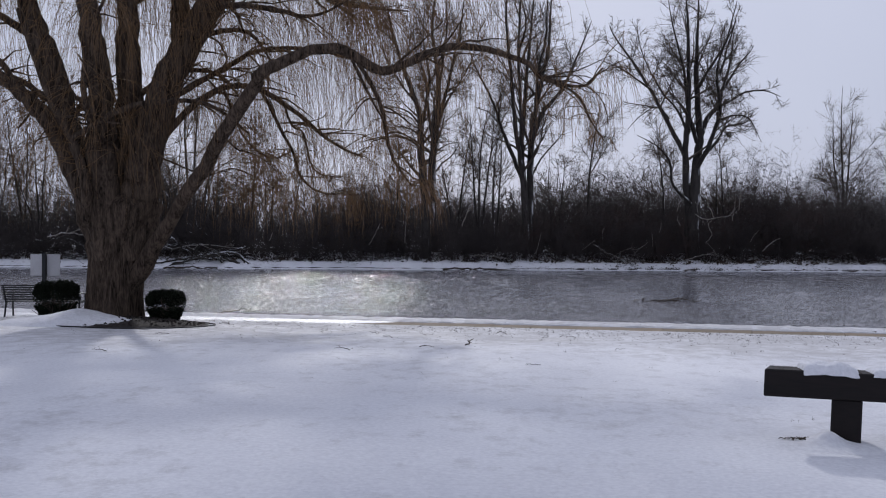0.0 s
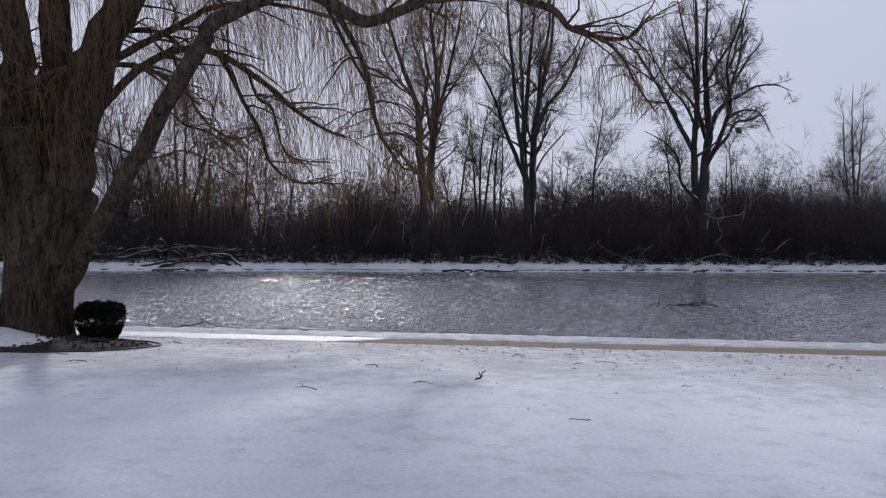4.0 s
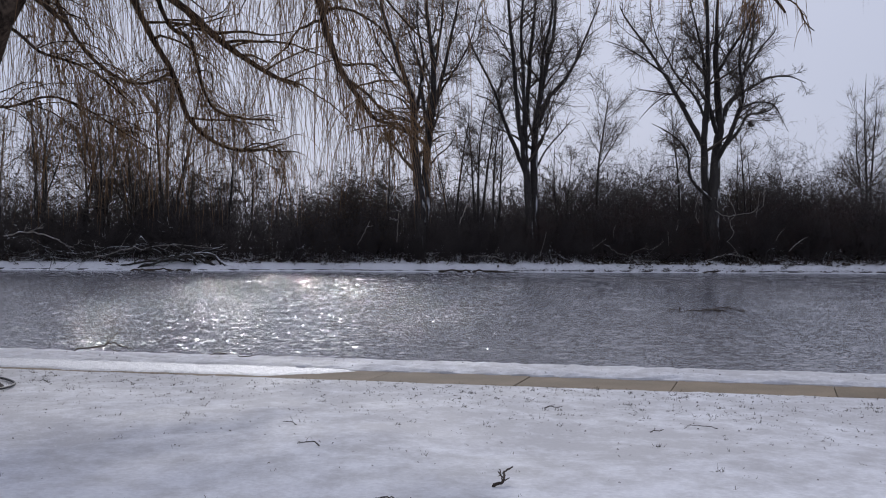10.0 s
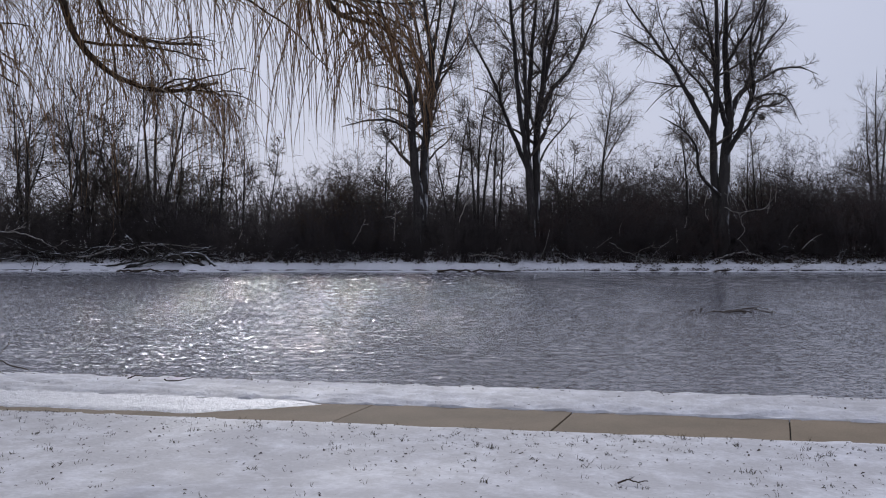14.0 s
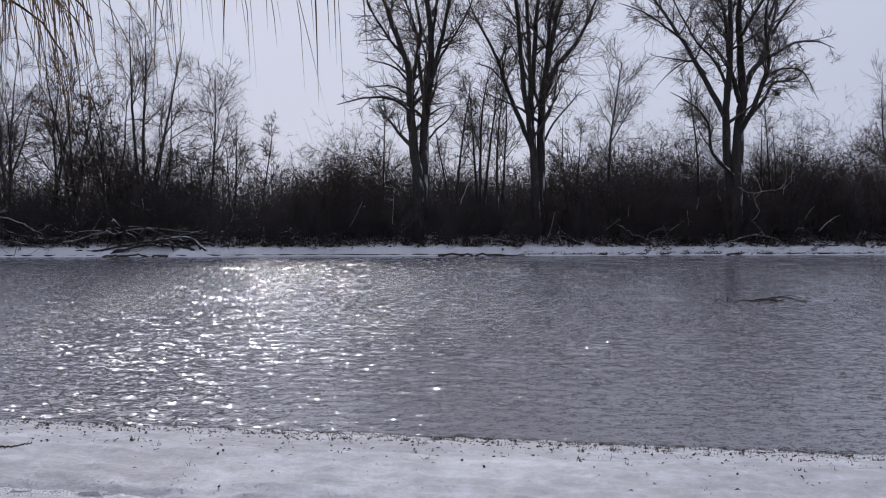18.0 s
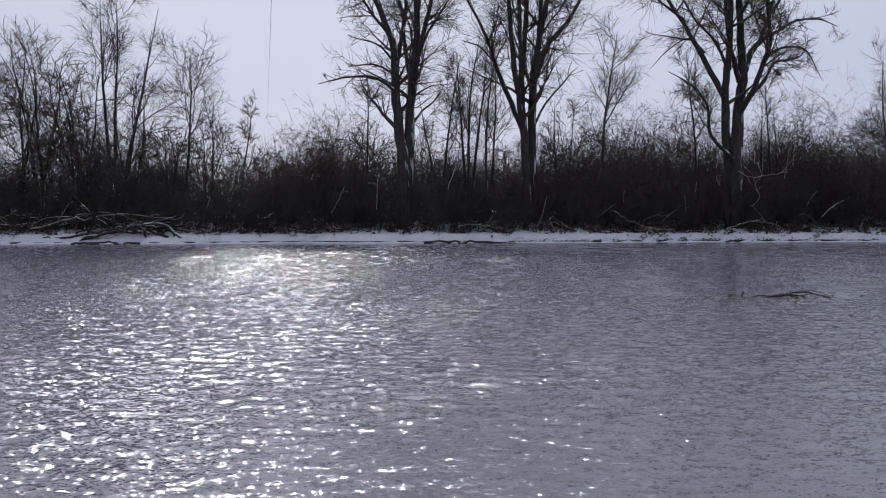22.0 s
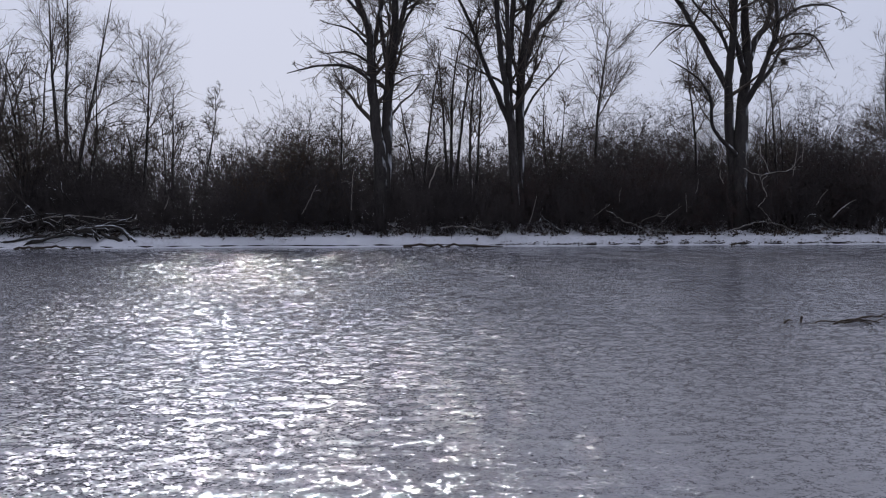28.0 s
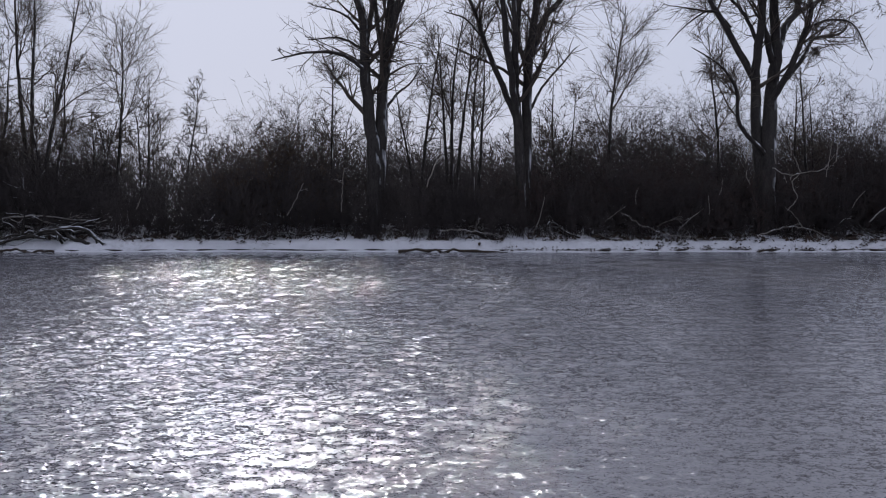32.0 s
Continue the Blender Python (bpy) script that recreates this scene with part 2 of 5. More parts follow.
GRASS = material("dead_grass", (0.03, 0.024, 0.016), (0.10, 0.078, 0.045), 3.0, 0.8, 0.1, 30.0)
LITTER = material("leaf_litter", (0.035, 0.025, 0.02), (0.09, 0.065, 0.05), 6.0, 0.9, 0.3, 40.0)
MULCH = material("bark_mulch", (0.012, 0.010, 0.009), (0.04, 0.031, 0.027), 12.0, 0.95, 1.0, 60.0, height=0.03)
EDGING = material("black_edging", (0.012, 0.012, 0.013), (0.035, 0.034, 0.034), 10.0, 0.5, 0.1, 60.0)
LEAF = material("evergreen_leaf", (0.004, 0.006, 0.004), (0.012, 0.016, 0.009), 6.0, 0.85, 0.1, 40.0, spec=0.08)
TIMBER = material("dark_stained_timber", (0.004, 0.0025, 0.0025), (0.011, 0.0065, 0.006), 3.0, 0.7, 0.5, 40.0, (0.15, 1, 1), height=0.006)
METAL = material("black_metal", (0.010, 0.011, 0.013), (0.022, 0.023, 0.026), 6.0, 0.4, 0.1, 80.0, metal=0.3)
SOIL = material("dark_soil", (0.012, 0.010, 0.008), (0.04, 0.032, 0.026), 12.0, 0.95, 0.4, 60.0, height=0.01)
PANEL = material("white_panel", (0.42, 0.42, 0.44), (0.52, 0.52, 0.54), 3.0, 0.5, 0.05, 40.0)


# ---- mesh helpers ----
def mesh_from(name, verts, quads, tris=None, mat=None, smooth=True):
    """A mesh from arrays of vertices, quads and triangles."""
    verts = np.asarray(verts, dtype=np.float32).reshape(-1, 3)
    quads = np.asarray(quads, dtype=np.int32).reshape(-1, 4)
    tris = np.zeros((0, 3), np.int32) if tris is None else np.asarray(tris, dtype=np.int32).reshape(-1, 3)
    me = bpy.data.meshes.new(name)
    me.vertices.add(len(verts))
    me.vertices.foreach_set("co", verts.ravel())
    me.loops.add(quads.size + tris.size)
    me.loops.foreach_set("vertex_index", np.concatenate([quads.ravel(), tris.ravel()]))
    me.polygons.add(len(quads) + len(tris))
    starts = np.concatenate([np.arange(len(quads)) * 4, quads.size + np.arange(len(tris)) * 3]).astype(np.int32)
    me.polygons.foreach_set("loop_start", starts)
    me.polygons.foreach_set("use_smooth", np.full(len(starts), smooth))
    me.update(calc_edges=True)
    if mat:
        me.materials.append(mat)
    return me


def unit(a):
    return a / np.maximum(np.linalg.norm(a, axis=-1, keepdims=True), 1e-9)


def tubes(sets):
    """Vertices, quads and triangles of many tubes. sets: (P (m,n,3), R (m,n), sides)."""
    vs, qs, ts, base = [], [np.zeros((0, 4), int)], [np.zeros((0, 3), int)], 0
    for P, R, k in sets:
        m, n = R.shape
        if m == 0:
            continue
        T = np.empty_like(P)
        T[:, 1:-1] = P[:, 2:] - P[:, :-2]
        T[:, 0], T[:, -1] = P[:, 1] - P[:, 0], P[:, -1] - P[:, -2]
        T = unit(T)
        ref = np.where(np.abs(unit(P[:, -1:] - P[:, :1])[..., 2:3]) > 0.9, np.array([1.0, 0, 0]), np.array([0, 0, 1.0]))
        U = unit(np.cross(T, np.broadcast_to(ref, T.shape)))
        V = np.cross(T, U)
        a = np.arange(k) * 2 * np.pi / k
        ring = U[:, :, None] * np.cos(a)[:, None] + V[:, :, None] * np.sin(a)[:, None]
        if k == 3:                                      # a twig ends in a point
            body = (P[:, :-1, None] + ring[:, :-1] * R[:, :-1, None, None]).reshape(m, -1, 3)
            vs.append(np.concatenate([body, P[:, -1:]], 1).reshape(-1, 3))
            size, tip = (n - 1) * 3 + 1, (n - 1) * 3
            own = base + np.arange(m)[:, None, None] * size
            i, j = np.arange(n - 2)[:, None] * 3, np.arange(3)[None]
            q = np.stack([i + j, i + (j + 1) % 3, i + 3 + (j + 1) % 3, i + 3 + j], -1).reshape(-1, 4)
            qs.append((own + q[None]).reshape(-1, 4))
            t = np.array([[tip - 3 + a, tip - 3 + (a + 1) % 3, tip] for a in range(3)])
            ts.append((own + t[None]).reshape(-1, 3))
            base += m * size
            continue
        vs.append((P[:, :, None] + ring * R[:, :, None, None]).reshape(-1, 3))
        i = np.arange(n - 1)[:, None] * k
        j = np.arange(k)[None]
        q = np.stack([i + j, i + (j + 1) % k, i + k + (j + 1) % k, i + k + j], -1).reshape(-1, 4)
        qs.append((base + np.arange(m)[:, None, None] * n * k + q[None]).reshape(-1, 4))
        base += m * n * k
    return np.concatenate(vs), np.concatenate(qs), np.concatenate(ts)


def lift(name, sets, mat, parent=None, label=""):
    me = mesh_from(name, *tubes(sets), mat=mat)
    ob = new(name, me)
    if parent:
        ob.parent = parent
    return tagged(ob, label)


def part(name, bm, mat, parent, label="", smooth=False):
    """Links a bmesh as one mesh under a thing or a part."""
    me = bpy.data.meshes.new(name)
    for f in bm.faces:
        f.smooth = smooth
    bm.to_mesh(me)
    bm.free()
    me.materials.append(mat)
    ob = new(name, me)
    ob.parent = parent
    return tagged(ob, label)


def empty(name, place, label, category, group=""):
    ob = new(name)
    ob.empty_display_size = 0.2
    ob.location = place
    return tagged(ob, label, category, group)


def block(size, at=(0, 0, 0), bevel=0.006, turn=None):
    bm = bmesh.new()
    bmesh.ops.create_cube(bm, size=1.0)
    bmesh.ops.scale(bm, vec=size, verts=bm.verts)
    if bevel:
        bmesh.ops.bevel(bm, geom=bm.edges, offset=bevel, segments=1, affect="EDGES")
    if turn is not None:
        bmesh.ops.transform(bm, matrix=turn, verts=bm.verts)
    bmesh.ops.translate(bm, vec=at, verts=bm.verts)
    return bm


def spline(points, n):
    """n points along a smooth curve through a few given ones."""
    p = np.array(points, float)
    p = np.vstack([2 * p[0] - p[1], p, 2 * p[-1] - p[-2]])
    t = np.linspace(0, len(p) - 3 - 1e-6, n)
    i = t.astype(int)
    f = (t - i)[:, None]
    a, b, c, d = p[i], p[i + 1], p[i + 2], p[i + 3]
    return 0.5 * (2 * b + (c - a) * f + (2 * a - 5 * b + 4 * c - d) * f ** 2 + (3 * b - a - 3 * c + d) * f ** 3)


def wander(rng, start, way, length, n, crook, pull, pull_dir=(0, 0, 1)):
    """m crooked lines of n points: each leaves start along way, bends at random and is pulled up or down."""
    m = len(start)
    P = np.empty((m, n, 3))
    P[:, 0] = start
    d = unit(way)
    step = (np.asarray(length) / (n - 1))[:, None]
    for i in range(1, n):
        d = unit(d + rng.normal(0, crook, (m, 3)) + pull * np.asarray(pull_dir))
        P[:, i] = P[:, i - 1] + d * step
    return P


def offspring(rng, P, R, count, lo, hi, angle, ratio, lens):
    """Starts, ways, lengths and radii of the branches that leave the lines P."""
    m, n, _ = P.shape
    f = rng.uniform(lo, hi, (m, count)) * (n - 1)
    i = np.minimum(f.astype(int), n - 2)
    g = (f - i)[..., None]
    rows = np.arange(m)[:, None]
    a, b = P[rows, i], P[rows, i + 1]
    start = a + (b - a) * g
    rad = R[rows, i] * (1 - g[..., 0]) + R[rows, i + 1] * g[..., 0]
    t = unit(b - a)
    side = rng.normal(0, 1, t.shape)
    side = unit(side - (side * t).sum(-1, keepdims=True) * t)
    an = np.radians(rng.uniform(angle[0], angle[1], f.shape))[..., None]
    way = t * np.cos(an) + side * np.sin(an)
    rest = 1.08 - 0.6 * f / (n - 1)
    length = np.asarray(lens)[:, None] * rng.uniform(ratio[0], ratio[1], f.shape) * np.clip(rest, 0.25, 1.0)
    return start.reshape(-1, 3), way.reshape(-1, 3), length.ravel(), rad.ravel()


def taper(r0, r1, n, power=1.0):
    r0, r1 = np.asarray(r0, float), np.asarray(r1, float)
    s = (1 - np.linspace(0, 1, n)) ** power
    return r1[:, None] + (r0 - r1)[:, None] * s[None]


def branching(rng, P, R, lens, levels):
    """Branches on branches. levels: (count, lo, hi, angles, ratios, points, crook, pull, thinnest, sides)."""
    out = []
    for count, lo, hi, angle, ratio, n, crook, pull, thin, sides in levels:
        s, w, ln, r = offspring(rng, P, R, count, lo, hi, angle, ratio, lens)
        keep = rng.random(len(ln)) < np.clip(ln / np.percentile(ln, 75), 0.1, 1.0)
        s, w, ln, r = s[keep], w[keep], ln[keep], r[keep]
        P = wander(rng, s, w, ln, n, crook, pull)
        R = taper(np.maximum(r * 0.5, thin * 1.3), np.full(len(r), thin), n, 1.5)
        lens = ln
        out.append((P, R, sides))
    return out

# ---- ground: one sheet, lawn, river bed and far bank ----
WATER_Z = -1.75


def smooth01(x):
    x = np.clip(x, 0, 1)
    return x * x * (3 - 2 * x)


def lump(x, y, size, seed):
    """Smooth value noise without a lattice look."""
    r = np.random.default_rng(seed)
    out = np.zeros_like(x, dtype=float)
    for k in range(7):
        a, f, p = r.uniform(0, 2 * np.pi), r.uniform(0.6, 1.7) / size, r.uniform(0, 6.28)
        out += np.sin((x * np.cos(a) + y * np.sin(a)) * f * 2 * np.pi + p + 1.3 * np.sin((y * np.cos(a) - x * np.sin(a)) * f * 3 + p))
    return out / 7


def path_v(x, y):
    """Distance across the footpath: 0 at its near edge, growing towards the river."""
    return y + 0.2 * x - 17.46


def far_edge(x):
    """The far waterline."""
    return 108.4 + 0.9 * lump(x, x * 0.3, 14.0, 5) + 0.45 * lump(x, x * 0.2, 3.0, 6)


def ground_z(x, y):
    x, y = np.asarray(x, float), np.asarray(y, float)
    v = path_v(x, y)
    lawn = 0.02 + 0.26 * smooth01(-v / 7.5) + 0.13 * smooth01((-v - 6) / 10) + 0.04 * lump(x, y, 5.0, 1) * smooth01(-v / 4)
    lawn = lawn + 0.008 * lump(x, y, 0.7, 2) + 0.03 * smooth01(-v / 0.25)
    rag = 0.05 * lump(x, x * 0.1, 0.55, 12) + 0.03 * lump(x, x * 0.3, 0.17, 13)
    rim = 1.10 + 0.05 * lump(x, x * 0.1, 0.6, 22) + 0.035 * lump(x, x * 0.3, 0.19, 23)
    lawn = np.where((v > 0.03 + rag) & (v < rim), -0.06, lawn)                        # the footpath's bed
    berm = 0.012 + 0.025 * smooth01((v - 1.15) / 0.25) * (1 - smooth01((v - 1.6) / 0.9)) + 0.018 * lump(x, y, 0.5, 3) + 0.03 * lump(x * 0.6, y, 0.22, 11) - 0.14 * smooth01((v - 2.2) / 1.2)
    near = np.where(v >= rim, berm, lawn)
    lip = 5.2 + 0.12 * lump(x, y, 3.0, 4) + 0.05 * lump(x, y, 0.5, 24)
    near = near - 0.18 * np.clip(v - 3.4, 0, 2.2) + smooth01((v - lip) / 1.2) * -2.4
    edge = far_edge(x)
    far = -3.0 + smooth01((y - edge + 3.2) / 4.0) * 1.6 + smooth01((y - edge - 0.1) / 0.5) * 0.4 + smooth01((y - edge) / 7.0) * 1.1
    far = far + smooth01((y - edge - 0.5) / 3) * (0.30 * lump(x, y, 2.5, 7) + 0.10 * lump(x, y, 0.8, 8) + 0.1 * lump(x, y, 9.0, 9))
    w = smooth01((y - 40) / 20)
    return near * (1 - w) + far * w


def grid_lines(*spans):
    return np.unique(np.concatenate([np.arange(a, b, s) for a, b, s in spans]).round(4))


def build_ground():
    gx = grid_lines((-900, -160, 60), (-160, -60, 4), (-60, -14, 1.0), (-14, -7, 0.21), (-7, 7, 0.11), (7, 14, 0.21), (14, 60, 1.0), (60, 160, 4), (160, 901, 60))
    gv = grid_lines((-80, -24, 3), (-24, -8, 0.36), (-8, -0.3, 0.15), (-0.3, 0.3, 0.05), (0.3, 0.9, 0.2), (0.9, 1.3, 0.04), (1.3, 5.7, 0.065), (5.7, 7.0, 0.2), (7.0, 30, 1.5), (30, 86, 8), (86, 100, 0.5), (100, 140, 2.5), (140, 300, 16), (300, 1500, 100))
    X, V = np.meshgrid(gx, gv)
    shear = 1 - smooth01((V - 8) / 40)
    Y = V + 17.46 - 0.2 * np.clip(X, -60, 60) * shear
    Z = ground_z(np.clip(X, -60, 60), Y)
    Z = np.where(Y < 40, ground_z(np.clip(X, -60, 60), Y), ground_z(X, Y))
    n, m = X.shape
    i = np.arange(n - 1)[:, None] * m + np.arange(m - 1)[None]
    q = np.stack([i, i + 1, i + m + 1, i + m], -1).reshape(-1, 4)
    me = mesh_from("ground", np.stack([X, Y, Z], -1), q, mat=SNOW)
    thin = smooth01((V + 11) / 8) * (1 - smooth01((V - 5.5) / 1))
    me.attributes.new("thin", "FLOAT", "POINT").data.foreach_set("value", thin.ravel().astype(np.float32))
    ob = new("ground", me)
    return tagged(ob, "snow-covered lawn and river banks under thin snow", "ground", kind="structure")


build_ground()


def calm_part(x, y):
    """Where the water lies quieter, in the lee."""
    c = smooth01((x - 4.5 + 2.0 * lump(x * 0.3, y, 9.0, 17)) / 4.0)
    left = 0.33 * smooth01((-x - 7 - 0.06 * (y - 50) + 2 * lump(x * 0.3, y, 9.0, 19)) / 9) * smooth01((y - 52 + 3 * lump(x * 0.5, y, 11.0, 20)) / 9)
    return c * (0.12 + 0.88 * smooth01((y - 47 + 3 * lump(x, y * 0.4, 9.0, 18)) / 9)) + left * (1 - c)


def gusts(x, y):
    """How ruffled the water is: windy streaks, and calm in the lee of the far bank."""
    g = np.clip(1.08 + 0.25 * lump(x * 0.4, y, 26.0, 15) + 0.2 * lump(x * 0.5, y, 8.0, 16), 0.7, 1.4)
    return g * (1 - 0.88 * calm_part(x, y)) * (1 + 0.26 * smooth01((y - 28) / 25) - 0.26 * smooth01((y - 76) / 22)) * (1 - 0.85 * smooth01((y - 102.5) / 4))


def wave_z(x, y):
    """Short wind waves of many lengths and ways, and a low even swell across the quiet water."""
    r = np.random.default_rng(14)
    z = np.zeros_like(x)
    for k in range(44):
        wl = 0.26 * (0.8 / 0.26) ** r.random()
        a = r.normal(1.5, 1.0)
        ph = r.uniform(0, 6.28)
        kk = 2 * np.pi / wl
        arg = kk * (x * np.cos(a) + y * np.sin(a)) + ph + 1.1 * np.sin(kk * 0.23 * (x * np.sin(a) - y * np.cos(a)) + ph)
        z += WAVE_SLOPE / kk * np.sin(arg)
    z = z * gusts(x, y) * (0.5 + 0.5 * smooth01((y - 26) / 22))
    low = np.zeros_like(x)
    for k in range(18):
        wl = r.uniform(0.45, 1.2)
        a = r.normal(1.57, 0.13)
        ph = r.uniform(0, 6.28)
        kk = 2 * np.pi / wl
        low += 0.022 / kk * np.sin(kk * (x * np.cos(a) + y * np.sin(a)) + ph + 0.8 * np.sin(kk * 0.12 * x + ph))
    return z + low * calm_part(x, y)


WAVE_SLOPE = 0.012


def build_water():
    gy = [12.0, 15.0, 17.5, 18.0]
    while gy[-1] < 113:
        gy.append(gy[-1] + 0.09 + 0.003 * (gy[-1] - 16))
    gy = np.array(gy)
    gu = np.concatenate([[-24, -8, -3, -1.8, -1.3], np.linspace(-1.06, 1.06, 430), [1.3, 1.8, 3, 8, 24]])
    Y, U = np.meshgrid(gy, gu, indexing="ij")
    half = 3 + 0.47 * (Y + 6)
    X = U * half
    # wavelets as small as the mesh shows, longer across than along
    rng = np.random.default_rng(4)
    chop = rng.normal(0, 1, Y.shape)
    chop = (chop + np.roll(chop, 1, 1) + np.roll(chop, 2, 1)) / 1.73
    chop *= (0.03 + 0.03 * smooth01((Y - 45) / 40)) * np.minimum(np.gradient(gy), 0.4)[:, None] * gusts(X, Y)
    Z = WATER_Z + (wave_z(X, Y) + chop) * np.where((np.abs(U) < 1.07) & (Y > 18.2), 1.0, 0.0)
    n, m = X.shape
    i = np.arange(n - 1)[:, None] * m + np.arange(m - 1)[None]
    q = np.stack([i, i + 1, i + m + 1, i + m], -1).reshape(-1, 4)
    me = mesh_from("water", np.stack([X, Y, Z], -1), q, mat=WATER)
    me.attributes.new("gust", "FLOAT", "POINT").data.foreach_set("value", gusts(X, Y).ravel().astype(np.float32))
    along = (0.08 * gusts(X, Y) + 0.90) * (0.52 + 0.57 * smooth01((Y - 24) / 28) - 0.08 * smooth01((Y - 80) / 20)) * (1 + 0.3 * calm_part(X, Y))     # the near water is smoother
    me.attributes.new("along", "FLOAT", "POINT").data.foreach_set("value", along.ravel().astype(np.float32))
    me.attributes.new("dull", "FLOAT", "POINT").data.foreach_set("value", calm_part(X, Y).ravel().astype(np.float32))
    ob = new("water", me)
    return tagged(ob, "grey rippled river water glittering in low sun", "river", kind="structure")


build_water()


# ---- footpath of concrete slabs ----
def build_path():
    walk_ob = empty("pavement", (0, 17.46, 0), "bare brown concrete footpath between snow strips", "footpath")
    walk_ob["kind"] = "structure"
    turn = math.atan(-0.2)
    length, wide = 1.98, 1.13
    bm = bmesh.new()
    bmesh.ops.create_cube(bm, size=1.0)
    bmesh.ops.scale(bm, vec=(length - 0.011, wide, 0.1), verts=bm.verts)
    bmesh.ops.bevel(bm, geom=bm.edges, offset=0.004, segments=1, affect="EDGES")
    for v in bm.verts:                                  # the joints run a little askew
        v.co.x += 0.13 * v.co.y
    me = bpy.data.meshes.new("slab")
    bm.to_mesh(me)
    bm.free()
    me.materials.append(CONCRETE)
    part("joint_bed", block((60, 1.1, 0.02), (0, 0.565, -0.035), 0, Matrix.Rotation(0, 4, "Z")), SOIL, walk_ob, "dark soil in the joints").rotation_euler = (0, 0, turn)
    rng = np.random.default_rng(3)
    for i in range(-16, 17):
        s = 3.23 + i * length
        ob = new("slab", me)
        ob.parent = walk_ob
        c = Vector((s * math.cos(turn), s * math.sin(turn), 0)) + Vector((math.sin(-turn), math.cos(turn), 0)) * (wide / 2)
        ob.matrix_local = Matrix.Translation(c + Vector((-length / 2 * math.cos(turn), -length / 2 * math.sin(turn), -0.052 + rng.uniform(-0.004, 0.004)))) @ Matrix.Rotation(turn, 4, "Z")


build_path()


def build_ice():
    """A crust of thawing ice on the far side of the footpath, running out to a ragged tongue."""
    gx, gw = np.arange(-13, -0.84, 0.035), np.linspace(0, 1, 34)
    X, W = np.meshgrid(gx, gw)
    low = 0.30 + 0.09 * lump(X, X * 0, 1.3, 71) + 0.05 * lump(X, X * 0.2, 0.4, 72) + 0.03 * lump(X, X * 0.2, 0.13, 73) + 0.66 * smooth01((X + 2.3) / 1.5)
    high = 1.16 + 0.03 * lump(X, X * 0.1, 0.5, 74) - 0.12 * smooth01((X + 1.6) / 0.7)
    low = np.minimum(low, high - 0.004)
    V = low + (high - low) * W
    Y = V - 0.2 * X + 17.46
    thick = np.clip(np.minimum(W * (high - low), 0.12) / 0.12, 0, 1) ** 0.6 * smooth01((-0.84 - X) / 0.25)
    Z = -0.008 + thick * (0.028 + 0.006 * lump(X, Y, 0.3, 75) + 0.007 * lump(X, Y, 0.09, 76))
    n, m = X.shape
    i = np.arange(n - 1)[:, None] * m + np.arange(m - 1)[None]
    q = np.stack([i, i + 1, i + m + 1, i + m], -1).reshape(-1, 4)
    ob = new("ice_crust", mesh_from("ice_crust", np.stack([X, Y, Z], -1), q, mat=SLUSH))
    return tagged(ob, "glistening wet ice crust thawing on the concrete footpath", "ice")


build_ice()


# ---- willow ----
def limb_set(lines, n, sides):
    """Tubes from (control points, first radius, last radius) each."""
    out = []
    for pts, r0, r1 in lines:
        P = spline(pts, n)[None]
        out.append((P, taper([r0], [r1], n, 0.8), sides))
    return out


def knotty(sets, seed, amount=0.08):
    """Makes stems uneven: swellings and dents along their length."""
    r = np.random.default_rng(seed)
    out = []
    for P, R, k in sets:
        s = np.linspace(0, 1, R.shape[1])[None]
        ph = r.uniform(0, 6.28, (len(R), 3))
        R = R * (1 + amount * (np.sin(s * 23 + ph[:, :1]) + 0.7 * np.sin(s * 41 + ph[:, 1:2]) + 0.5 * np.sin(s * 67 + ph[:, 2:])))
        P = P + r.normal(0, 0.12, P.shape) * R[..., None] * (s > 0.02)[..., None]
        out.append((P, R, k))
    return out


